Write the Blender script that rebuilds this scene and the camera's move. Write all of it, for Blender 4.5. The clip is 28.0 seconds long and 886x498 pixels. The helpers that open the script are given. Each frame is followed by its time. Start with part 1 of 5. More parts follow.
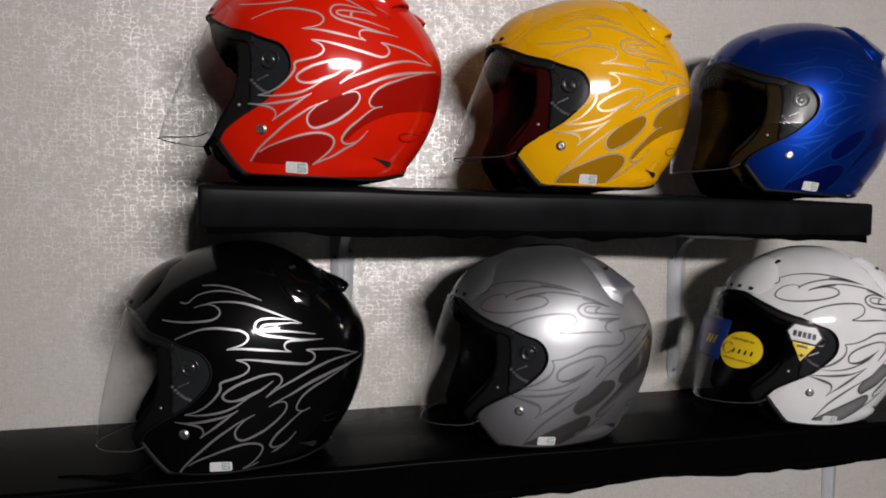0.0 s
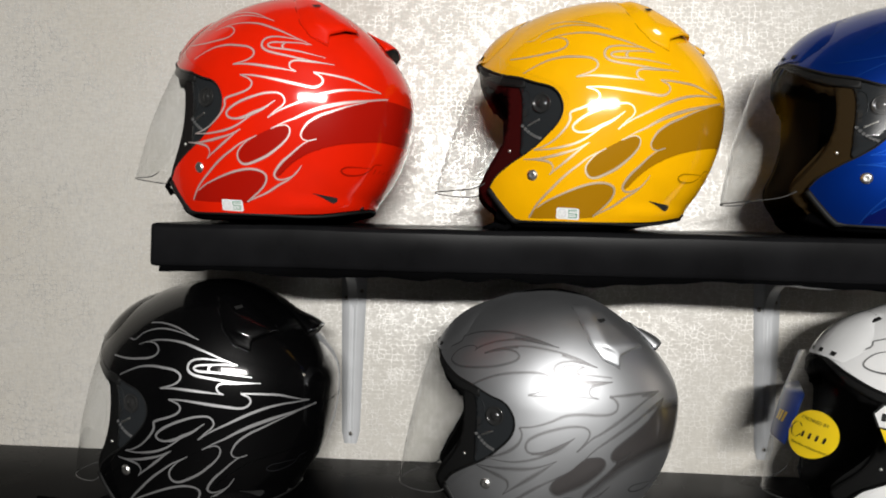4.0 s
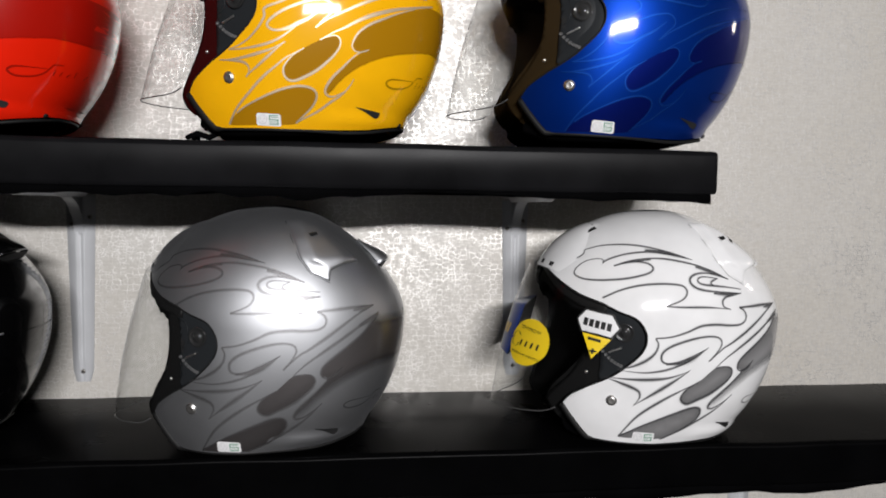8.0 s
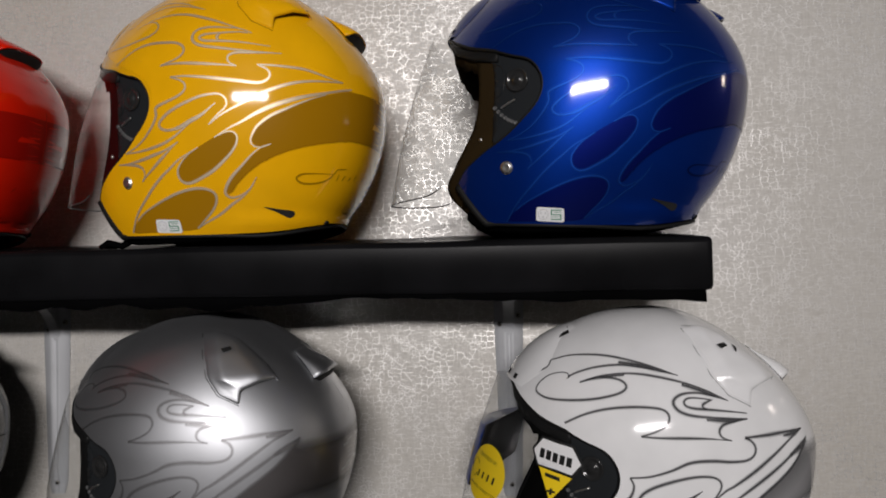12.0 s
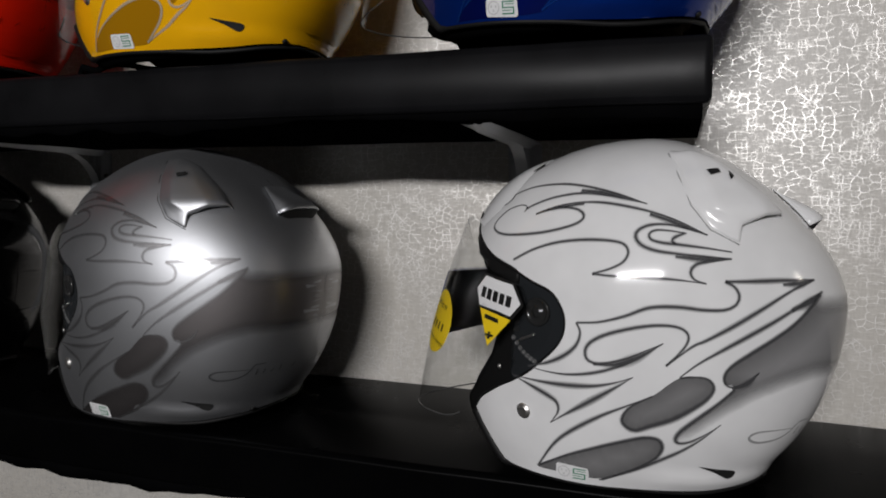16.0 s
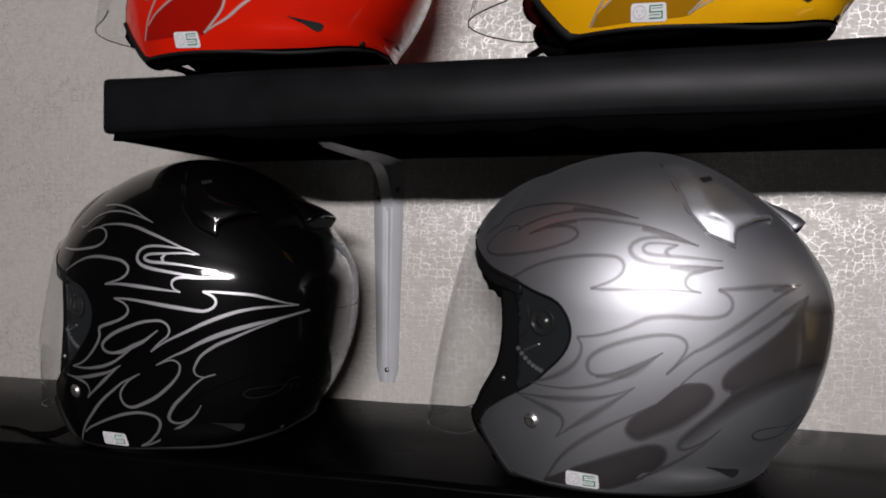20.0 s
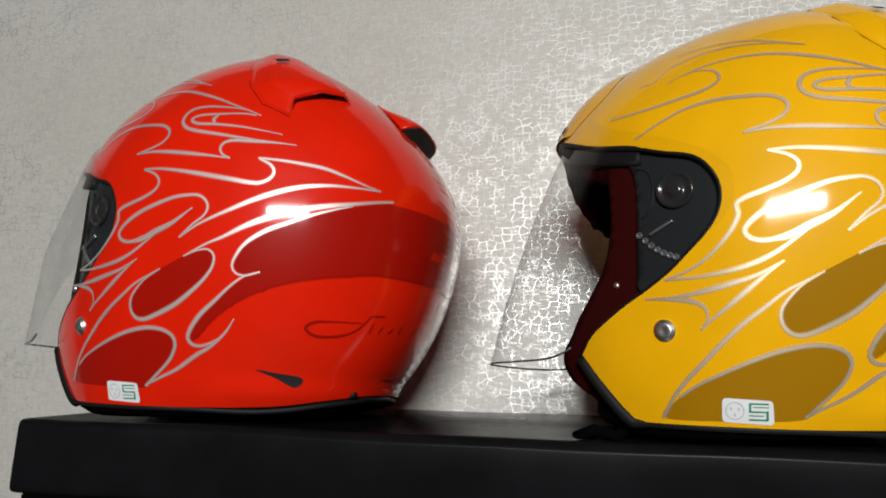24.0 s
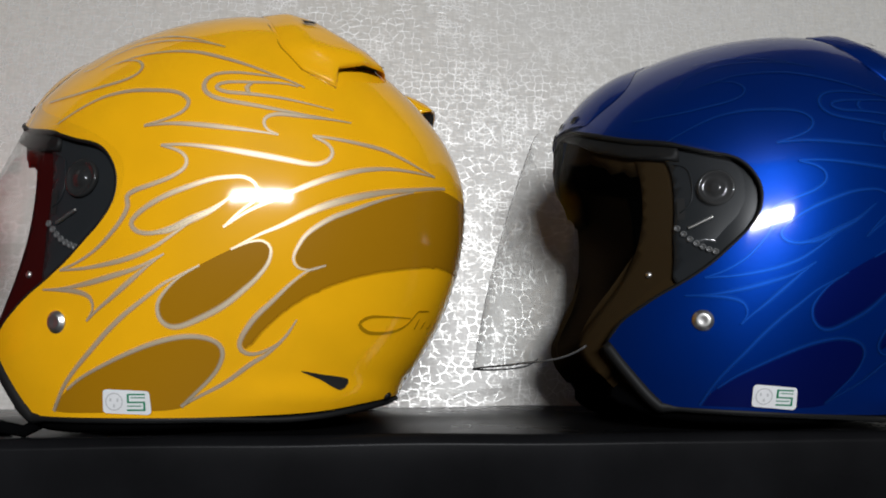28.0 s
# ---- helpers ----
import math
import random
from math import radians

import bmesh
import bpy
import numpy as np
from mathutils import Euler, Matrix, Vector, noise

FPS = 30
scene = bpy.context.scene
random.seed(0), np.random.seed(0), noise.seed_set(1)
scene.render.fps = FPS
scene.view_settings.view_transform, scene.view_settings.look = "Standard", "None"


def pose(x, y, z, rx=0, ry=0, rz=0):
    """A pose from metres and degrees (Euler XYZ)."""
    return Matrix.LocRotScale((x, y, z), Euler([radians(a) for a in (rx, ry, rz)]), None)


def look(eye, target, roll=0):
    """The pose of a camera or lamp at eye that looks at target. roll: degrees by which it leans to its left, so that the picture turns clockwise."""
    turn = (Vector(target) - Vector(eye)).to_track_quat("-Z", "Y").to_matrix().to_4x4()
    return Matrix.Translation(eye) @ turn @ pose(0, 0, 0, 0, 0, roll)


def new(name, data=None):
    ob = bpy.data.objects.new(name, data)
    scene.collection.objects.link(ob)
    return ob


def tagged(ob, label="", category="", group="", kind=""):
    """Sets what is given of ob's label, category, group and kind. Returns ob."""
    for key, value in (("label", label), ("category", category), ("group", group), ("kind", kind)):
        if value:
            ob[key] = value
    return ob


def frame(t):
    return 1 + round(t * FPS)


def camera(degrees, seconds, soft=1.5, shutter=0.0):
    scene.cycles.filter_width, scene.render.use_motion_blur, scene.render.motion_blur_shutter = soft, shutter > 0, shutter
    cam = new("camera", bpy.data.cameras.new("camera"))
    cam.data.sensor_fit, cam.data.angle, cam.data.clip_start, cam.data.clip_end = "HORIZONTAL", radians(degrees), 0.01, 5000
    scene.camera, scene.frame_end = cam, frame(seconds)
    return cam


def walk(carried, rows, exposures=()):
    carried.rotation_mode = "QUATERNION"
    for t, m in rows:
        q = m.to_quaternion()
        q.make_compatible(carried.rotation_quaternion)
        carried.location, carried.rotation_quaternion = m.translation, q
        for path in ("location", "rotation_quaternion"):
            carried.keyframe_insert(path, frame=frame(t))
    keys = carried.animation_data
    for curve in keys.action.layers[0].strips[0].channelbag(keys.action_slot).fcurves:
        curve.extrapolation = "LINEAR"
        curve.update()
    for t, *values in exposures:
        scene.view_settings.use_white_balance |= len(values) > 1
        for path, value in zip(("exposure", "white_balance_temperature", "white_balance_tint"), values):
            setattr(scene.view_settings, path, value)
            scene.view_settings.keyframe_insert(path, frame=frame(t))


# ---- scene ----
from mathutils import geometry

cam = camera(64.0, 28.0, 1.9)
PATH = [
    (0, (0.0387, -0.8360, 1.4166), (0.5377, 0.8501, 1.3400), 1.0),
    (0.5, (0.0519, -0.8228, 1.4166), (0.5298, 0.8694, 1.3338), 1.0),
    (1, (0.0686, -0.8061, 1.4192), (0.5025, 0.8976, 1.3356), 0.8),
    (1.5, (0.1373, -0.7920, 1.4262), (0.3872, 0.9495, 1.3743), 2.0),
    (2, (0.2138, -0.7806, 1.4289), (0.3115, 0.9750, 1.3629), 1.7),
    (2.5, (0.2684, -0.7700, 1.4271), (0.2983, 0.9900, 1.3998), 0.7),
    (3, (0.3168, -0.7726, 1.4394), (0.2772, 0.9865, 1.4201), 1.7),
    (3.5, (0.3678, -0.7885, 1.4333), (0.2790, 0.9689, 1.4474), 1.8),
    (5.5, (0.3881, -0.7744, 1.4157), (0.3001, 0.9812, 1.3224), 0.4),
    (6, (0.3722, -0.7867, 1.4157), (0.4585, 0.9671, 1.2907), 0.3),
    (6.5, (0.3802, -0.7753, 1.4113), (0.6723, 0.9557, 1.2819), 1.0),
    (7, (0.4092, -0.7753, 1.3981), (0.7982, 0.9372, 1.2766), 0.9),
    (7.5, (0.4488, -0.7700, 1.3902), (0.8246, 0.9460, 1.2819), 0.4),
    (8, (0.5588, -0.7542, 1.3849), (0.7647, 0.9900, 1.2784), 0.7),
    (8.5, (0.7066, -0.7295, 1.3611), (0.6653, 1.0287, 1.2784), 1.3),
    (9, (0.8140, -0.7190, 1.3690), (0.5799, 1.0217, 1.2485), -0.2),
    (9.5, (0.8492, -0.6952, 1.3682), (0.5535, 1.0349, 1.2485), -0.6),
    (10, (0.8404, -0.6662, 1.3708), (0.5218, 1.0604, 1.2502), -0.6),
    (10.5, (0.8518, -0.6521, 1.3699), (0.5025, 1.0657, 1.2124), -1.3),
    (11, (0.8316, -0.6424, 1.3778), (0.5535, 1.0903, 1.2441), 0.0),
    (11.5, (0.7735, -0.6459, 1.4095), (0.5914, 1.1035, 1.3523), -2.0),
    (12, (0.7691, -0.6468, 1.4280), (0.6248, 1.1070, 1.4685), -1.2),
    (12.5, (0.8272, -0.6398, 1.4394), (0.5526, 1.0947, 1.5591), -0.5),
    (14.5, (0.9548, -0.5588, 1.4034), (0.3494, 1.0930, 1.4482), 0.6),
    (15, (0.9557, -0.5509, 1.3690), (0.3546, 1.1026, 1.3127), 0.4),
    (15.5, (0.9495, -0.5377, 1.3462), (0.3863, 1.1246, 1.2186), 0.7),
    (16, (0.9407, -0.5324, 1.3233), (0.3766, 1.1317, 1.2291), 0.7),
    (16.5, (0.9196, -0.5368, 1.3171), (0.3749, 1.1326, 1.2045), 1.2),
    (17, (0.8791, -0.5438, 1.3171), (0.3062, 1.1167, 1.2062), 1.4),
    (17.5, (0.7682, -0.5579, 1.3259), (0.2825, 1.1299, 1.2177), 1.9),
    (18, (0.6679, -0.5790, 1.3365), (0.2191, 1.1220, 1.2722), 0.9),
    (18.5, (0.5738, -0.5905, 1.3356), (0.1742, 1.1220, 1.2555), 0.8),
    (19, (0.5148, -0.5931, 1.3294), (0.1496, 1.1264, 1.2388), -0.3),
    (19.5, (0.4796, -0.5782, 1.3154), (0.0722, 1.1326, 1.2379), 0.6),
    (20, (0.4497, -0.5421, 1.3083), (0.0273, 1.1660, 1.2863), 0.5),
    (20.5, (0.4118, -0.4875, 1.2863), (-0.0106, 1.2206, 1.2320), 0.5),
    (22.5, (0.3916, -0.4321, 1.3708), (-0.0686, 1.2637, 1.4685), -0.0),
    (23, (0.3898, -0.4136, 1.4201), (-0.0642, 1.2804, 1.5706), 0.3),
    (23.5, (0.4022, -0.4092, 1.4518), (-0.0458, 1.2663, 1.7474), 1.0),
    (24, (0.4083, -0.4171, 1.4676), (-0.0194, 1.2478, 1.8451), 1.7),
    (24.5, (0.4136, -0.4224, 1.4711), (0.0053, 1.2434, 1.8671), 2.2),
    (25, (0.4277, -0.4268, 1.4658), (0.0554, 1.2426, 1.8830), 2.3),
    (25.5, (0.4585, -0.4259, 1.4667), (0.1558, 1.2654, 1.8504), 1.8),
    (26, (0.4896, -0.4205, 1.4604), (0.2815, 1.2806, 1.8565), 1.5),
    (26.5, (0.5069, -0.4162, 1.4650), (0.3986, 1.2945, 1.8636), 0.8),
    (27, (0.5315, -0.4162, 1.4685), (0.4954, 1.3006, 1.8548), 0.3),
    (27.5, (0.5597, -0.4083, 1.4641), (0.6134, 1.3059, 1.8601), 0.4),
    (28, (0.5958, -0.4066, 1.4702), (0.7498, 1.3086, 1.8319), -0.2),
]
STOPS = [(0, -0.41), (1, -0.41), (2, 0.10), (3, 0.30), (3.5, 0.30), (5.5, -0.44), (6, -0.55), (7, -0.12), (8, 0.05), (9, -0.04), (10, -0.36), (11, -0.17), (12, -0.60), (12.5, -0.2), (14.5, 0.12),
         (15, -0.56), (16, -0.66), (17, -0.08), (18, -0.45), (19, -1.12), (20, -0.38), (20.5, 0.28), (22.5, -0.02), (23, 0.66), (24, -0.10), (25, -0.13), (26, -0.40), (27, -0.32), (28, -0.29)]
TINT = {0: 16, 1: 17, 3: 8, 3.5: 8, 5.5: 14, 6: 15, 7: 14, 9: 14, 10: 13, 11: 13, 12: 14, 18: 17, 19: 18, 20: 17, 22.5: 10, 23: 9, 24: 7, 25: 7, 26: 7, 27: 8, 28: 9}
WARMTH = {0: 6450, 1: 6480, 3: 6500, 3.5: 6500, 5.5: 6400, 6: 6450, 9: 6280, 12: 6450, 18: 6400, 19: 6400, 20: 6320, 20.5: 6200, 23: 6500, 24: 6260, 25: 6220, 26: 6120, 27: 6060, 28: 6020}
walk(cam, [(t, look(eye, target, roll)) for t, eye, target, roll in PATH], [(t, s, WARMTH.get(t, 6300), TINT.get(t, 12)) for t, s in STOPS])


# ---- world and lamps ----
world = bpy.data.worlds.new("world")
scene.world = world
world.use_nodes = True
world.node_tree.nodes["Background"].inputs[0].default_value = (0.9, 0.95, 1.0, 1)
world.node_tree.nodes["Background"].inputs[1].default_value = 0.0

WALL_Y = 0.228          # face of the papered wall
TOP_UP, TOP_LOW = 1.45, 1.1156   # tops of the two shelves


def area_lamp(name, eye, target, size_x, size_y, watts, colour):
    data = bpy.data.lights.new(name, "AREA")
    data.shape, data.size, data.size_y = "RECTANGLE", size_x, size_y
    data.energy, data.color = watts, colour
    ob = new(name, data)
    ob.matrix_world = look(eye, target)
    return ob


area_lamp("tube_light", (0.78, -3.0, 1.98), (0.5, 0.2, 1.4), 1.0, 0.12, 100, (1.0, 0.975, 0.945))
area_lamp("small_lamp", (3.3, -0.25, 1.95), (0.6, 0.0, 1.5), 0.14, 0.14, 2.2, (1.0, 0.90, 0.78))


# ---- materials ----
def material(name, colour, rough=0.5, metal=0.0, coat=0.0):
    m = bpy.data.materials.new(name)
    m.use_nodes = True
    b = m.node_tree.nodes["Principled BSDF"]
    b.inputs["Base Color"].default_value = (*colour, 1)
    b.inputs["Roughness"].default_value = rough
    b.inputs["Metallic"].default_value = metal
    b.inputs["Coat Weight"].default_value = coat
    b.inputs["Coat Roughness"].default_value = 0.085
    return m


def node(m, kind, **values):
    n = m.node_tree.nodes.new(kind)
    for key, value in values.items():
        n.inputs[key.replace("_", " ")].default_value = value
    return n


def link(m, a, out, b, into):
    m.node_tree.links.new(a.outputs[out], b.inputs[into])


def bsdf(m):
    return m.node_tree.nodes["Principled BSDF"]


def coords(m, scale=(1, 1, 1)):
    tc = m.node_tree.nodes.new("ShaderNodeTexCoord")
    mp = m.node_tree.nodes.new("ShaderNodeMapping")
    mp.inputs["Scale"].default_value = scale
    link(m, tc, "Object", mp, "Vector")
    return mp


def ramp(m, source, out, stops):
    r = m.node_tree.nodes.new("ShaderNodeValToRGB")
    link(m, source, out, r, "Fac")
    e = r.color_ramp.elements
    e[0].position, e[0].color = stops[0][0], (*stops[0][1], 1)
    e[1].position, e[1].color = stops[-1][0], (*stops[-1][1], 1)
    for p, c in stops[1:-1]:
        e.new(p).color = (*c, 1)
    return r


def grey(v):
    return (v, v, v)


def bumped(m, source, out, strength, distance):
    bp = node(m, "ShaderNodeBump", Strength=strength, Distance=distance)
    link(m, source, out, bp, "Height")
    link(m, bp, "Normal", bsdf(m), "Normal")
    return bp


def paint(name, colour, metal=0.0, rough=0.35, speckle=0.15, coat=1.0):
    """Glossy lacquer: a base with faint orange peel and flake under clear coat."""
    m = material(name, colour, rough, metal, coat)
    if coat > 0.5:
        bsdf(m).inputs["Coat IOR"].default_value = 1.40
        bsdf(m).inputs["Specular IOR Level"].default_value = 0.05
    mp = coords(m)
    n = node(m, "ShaderNodeTexNoise", Scale=26.0, Detail=3.0)
    link(m, mp, 0, n, "Vector")
    lo, hi = tuple(c * (1 - speckle) for c in colour), tuple(min(1, c * (1 + speckle)) for c in colour)
    r = ramp(m, n, "Fac", [(0.3, lo), (0.7, hi)])
    link(m, r, "Color", bsdf(m), "Base Color")
    peel = node(m, "ShaderNodeTexNoise", Scale=420.0, Detail=1.0)
    link(m, mp, 0, peel, "Vector")
    bumped(m, peel, "Fac", 0.04, 0.0006)
    return m


def maths(m, op, a, b):
    """A Math node; a and b are (node, output) or numbers."""
    n = m.node_tree.nodes.new("ShaderNodeMath")
    n.operation = op
    for k, v in enumerate((a, b)):
        if isinstance(v, tuple):
            m.node_tree.links.new(v[0].outputs[v[1]], n.inputs[k])
        else:
            n.inputs[k].default_value = v
    return n


def wallpaper():
    """Crackle paper: raised glossy hair lines, part square and part curved, over a woven grey-beige ground."""
    m = material("crackle_wallpaper", (0.6, 0.57, 0.53), 0.5)
    tc = m.node_tree.nodes.new("ShaderNodeTexCoord")
    warp = node(m, "ShaderNodeTexNoise", Scale=60.0, Detail=3.0)
    link(m, tc, "Object", warp, "Vector")
    mix = m.node_tree.nodes.new("ShaderNodeVectorMath")
    mix.operation = "MULTIPLY_ADD"
    link(m, warp, "Color", mix, 0)
    mix.inputs[1].default_value = (0.004, 0.0, 0.004)
    link(m, tc, "Object", mix, 2)
    apart = m.node_tree.nodes.new("ShaderNodeSeparateXYZ")
    link(m, mix, 0, apart, 0)
    flat = m.node_tree.nodes.new("ShaderNodeCombineXYZ")
    link(m, apart, "X", flat, "X")
    rows = maths(m, "MULTIPLY", (apart, "Z"), 1.18)
    link(m, rows, 0, flat, "Y")

    def edges(scale, jitter, width):
        v = m.node_tree.nodes.new("ShaderNodeTexVoronoi")
        v.feature, v.voronoi_dimensions = "DISTANCE_TO_EDGE", "2D"
        v.inputs["Scale"].default_value = scale
        v.inputs["Randomness"].default_value = jitter
        link(m, flat, 0, v, "Vector")
        return ramp(m, v, "Distance", [(0.0, grey(1)), (width * 0.4, grey(0.9)), (width, grey(0.0))])

    square = edges(118.0, 0.60, 0.066)
    curved = edges(104.0, 1.0, 0.059)
    fine = edges(220.0, 0.7, 0.088)
    patch_a = node(m, "ShaderNodeTexNoise", Scale=14.0, Detail=2.0)
    link(m, tc, "Object", patch_a, "Vector")
    pa = ramp(m, patch_a, "Fac", [(0.53, grey(0.0)), (0.58, grey(1.0))])
    blend = m.node_tree.nodes.new("ShaderNodeMix")
    blend.data_type = "RGBA"
    link(m, pa, "Color", blend, 0)
    link(m, square, "Color", blend, 6)
    link(m, curved, "Color", blend, 7)
    patch_b = node(m, "ShaderNodeTexNoise", Scale=23.0, Detail=3.0)
    link(m, tc, "Object", patch_b, "Vector")
    pb = ramp(m, patch_b, "Fac", [(0.48, grey(0.0)), (0.56, grey(0.8))])
    fine_part = maths(m, "MULTIPLY", (fine, "Color"), (pb, "Color"))
    lines = maths(m, "MAXIMUM", (blend, 2), (fine_part, 0))
    breaks = node(m, "ShaderNodeTexNoise", Scale=95.0, Detail=2.0)
    link(m, tc, "Object", breaks, "Vector")
    br = ramp(m, breaks, "Fac", [(0.41, grey(0.05)), (0.53, grey(1.0))])
    thread = node(m, "ShaderNodeTexNoise", Scale=1.0, Detail=2.0)
    link(m, coords(m, (95, 1, 620)), 0, thread, "Vector")
    th = ramp(m, thread, "Fac", [(0.60, grey(0.0)), (0.68, grey(0.5))])
    cracks = maths(m, "MULTIPLY", (lines, 0), (br, "Color"))
    broken = maths(m, "MAXIMUM", (cracks, 0), (th, "Color"))
    worn = node(m, "ShaderNodeTexNoise", Scale=8.0, Detail=2.0)
    link(m, tc, "Object", worn, "Vector")
    wr = ramp(m, worn, "Fac", [(0.36, grey(0.6)), (0.60, grey(1.0))])
    worn_lines = maths(m, "MULTIPLY", (broken, 0), (wr, "Color"))
    foil = maths(m, "MULTIPLY", (worn_lines, 0), 0.74)
    # woven ground: streaks across and along, and broad faint clouds
    across = node(m, "ShaderNodeTexNoise", Scale=1.0, Detail=4.0)
    link(m, coords(m, (90, 1, 520)), 0, across, "Vector")
    along = node(m, "ShaderNodeTexNoise", Scale=1.0, Detail=4.0)
    link(m, coords(m, (520, 1, 90)), 0, along, "Vector")
    grain = maths(m, "ADD", (across, "Fac"), (along, "Fac"))
    half = maths(m, "MULTIPLY", (grain, 0), 0.5)
    ground = ramp(m, half, 0, [(0.36, (0.508, 0.487, 0.450)), (0.64, (0.612, 0.592, 0.553))])
    cloud = node(m, "ShaderNodeTexNoise", Scale=3.5, Detail=3.0)
    link(m, tc, "Object", cloud, "Vector")
    tone = ramp(m, cloud, "Fac", [(0.3, (0.92, 0.90, 0.86)), (0.7, (1.0, 1.0, 1.0))])
    col = m.node_tree.nodes.new("ShaderNodeMix")
    col.data_type, col.blend_type = "RGBA", "MULTIPLY"
    col.inputs[0].default_value = 1.0
    link(m, ground, "Color", col, 6)
    link(m, tone, "Color", col, 7)
    b = bsdf(m)
    tint = m.node_tree.nodes.new("ShaderNodeMix")
    tint.data_type = "RGBA"
    link(m, foil, 0, tint, 0)
    link(m, col, 2, tint, 6)
    tint.inputs[7].default_value = (1.0, 0.985, 0.965, 1)
    link(m, tint, 2, b, "Base Color")
    link(m, foil, 0, b, "Metallic")
    shine = maths(m, "MULTIPLY", (foil, 0), -0.15)
    rough = maths(m, "ADD", (shine, 0), 0.45)
    link(m, rough, 0, b, "Roughness")
    b.inputs["Specular IOR Level"].default_value = 0.75
    b.inputs["IOR"].default_value = 1.55
    h = maths(m, "MULTIPLY", (half, 0), 0.5)
    flat_lines = maths(m, "MULTIPLY", (foil, 0), 0.22)
    raised = maths(m, "ADD", (h, 0), (flat_lines, 0))
    pebble = node(m, "ShaderNodeTexNoise", Scale=170.0, Detail=2.5)
    link(m, tc, "Object", pebble, "Vector")
    relief = maths(m, "MULTIPLY", (pebble, "Fac"), 0.6)
    height = maths(m, "ADD", (raised, 0), (relief, 0))
    bumped(m, height, 0, 0.36, 0.0008)
    return m


def leather(name, tone=0.018, gloss=0.02):
    m = material(name, grey(tone), 0.55)
    bsdf(m).inputs["Specular IOR Level"].default_value = gloss
    mp = coords(m)
    n = node(m, "ShaderNodeTexVoronoi", Scale=900.0)
    link(m, mp, 0, n, "Vector")
    d = node(m, "ShaderNodeTexNoise", Scale=14.0, Detail=5.0)
    link(m, mp, 0, d, "Vector")
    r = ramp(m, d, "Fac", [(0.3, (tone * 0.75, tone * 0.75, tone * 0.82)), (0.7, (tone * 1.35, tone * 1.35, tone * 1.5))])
    link(m, r, "Color", bsdf(m), "Base Color")
    rr = ramp(m, d, "Fac", [(0.3, grey(0.26)), (0.7, grey(0.31))])
    link(m, rr, "Color", bsdf(m), "Roughness")
    bumped(m, n, "Distance", 0.02, 0.0004)
    # stretched over its board: the sheen runs along it
    along = m.node_tree.nodes.new("ShaderNodeTangent")
    along.direction_type, along.axis = "RADIAL", "Z"
    link(m, along, 0, bsdf(m), "Tangent")
    bsdf(m).inputs["Anisotropic"].default_value = 0.8
    return m


def clear_plastic(name, tint):
    """Clear visor sheet: it lets light straight through and mirrors more at a slant."""
    m = bpy.data.materials.new(name)
    m.use_nodes = True
    t = m.node_tree
    t.nodes.remove(t.nodes["Principled BSDF"])
    tr = t.nodes.new("ShaderNodeBsdfTransparent")
    tr.inputs[0].default_value = (*tint, 1)
    gl = t.nodes.new("ShaderNodeBsdfGlossy")
    gl.inputs["Roughness"].default_value = 0.13
    lw = t.nodes.new("ShaderNodeLayerWeight")
    slant = maths(m, "POWER", (lw, "Facing"), 4.5)
    part_a = maths(m, "MULTIPLY", (slant, 0), 0.80)
    gloss = maths(m, "ADD", (part_a, 0), 0.035)
    mix = t.nodes.new("ShaderNodeMixShader")
    t.links.new(gloss.outputs[0], mix.inputs[0])
    t.links.new(tr.outputs[0], mix.inputs[1])
    t.links.new(gl.outputs[0], mix.inputs[2])
    t.links.new(mix.outputs[0], t.nodes["Material Output"].inputs[0])
    return m


def airbrush(name, colour, metal, rough, core, haze, peak):
    """Paint of a flame line: solid along its middle, with a sprayed haze towards its edges."""
    m = paint(name, colour, metal, rough, 0.1)
    uv = m.node_tree.nodes.new("ShaderNodeTexCoord")
    sep = m.node_tree.nodes.new("ShaderNodeSeparateXYZ")
    link(m, uv, "UV", sep, 0)
    lo, hi = 0.5 - core / 2, 0.5 + core / 2
    alpha = ramp(m, sep, "X", [(0.0, grey(0.0)), (lo * 0.55, grey(haze)), (lo, grey(peak)), (hi, grey(peak)), (1 - lo * 0.55, grey(haze)), (1.0, grey(0.0))])
    link(m, alpha, "Color", bsdf(m), "Alpha")
    return m


PAPER = wallpaper()
# leatherette tone and gloss set per shelf, the lower one darker
LEATHER = leather("upper_leatherette", 0.0062, 0.035)
LEATHER_LOW = leather("lower_leatherette", 0.0015, 0.02)
CLOTH = leather("black_lining_cloth", 0.0022, 0.0)
RUBBER = material("black_rubber", grey(0.008), 0.55)
RUBBER.node_tree.nodes["Principled BSDF"].inputs["Specular IOR Level"].default_value = 0.2
PLATE = material("smoked_black_plastic", (0.019, 0.021, 0.023), 0.24)
PLATE.node_tree.nodes["Principled BSDF"].inputs["Specular IOR Level"].default_value = 0.10
PLATE_PALE = material("worn_grey_plastic", grey(0.10), 0.3)
STEEL = material("polished_steel", (0.80, 0.78, 0.75), 0.38, 1.0)
BRACKET = paint("white_enamel", (0.50, 0.51, 0.525), 0.0, 0.4, 0.05, 0.2)
SCREW = material("zinc_screw", (0.35, 0.33, 0.30), 0.4, 1.0)
VISOR = clear_plastic("clear_visor", (0.95, 0.955, 0.955))
# flat black that paints the shade inside vents, slots and screw heads
OPENING_SHADE = material("black_opening_shade", grey(0.004), 0.8)
STICKER = material("white_sticker", grey(0.78), 0.4)
GREEN = material("green_print", (0.02, 0.22, 0.11), 0.4)
PRINT = material("grey_print", grey(0.55), 0.5)
INK = material("black_print", grey(0.01), 0.4)
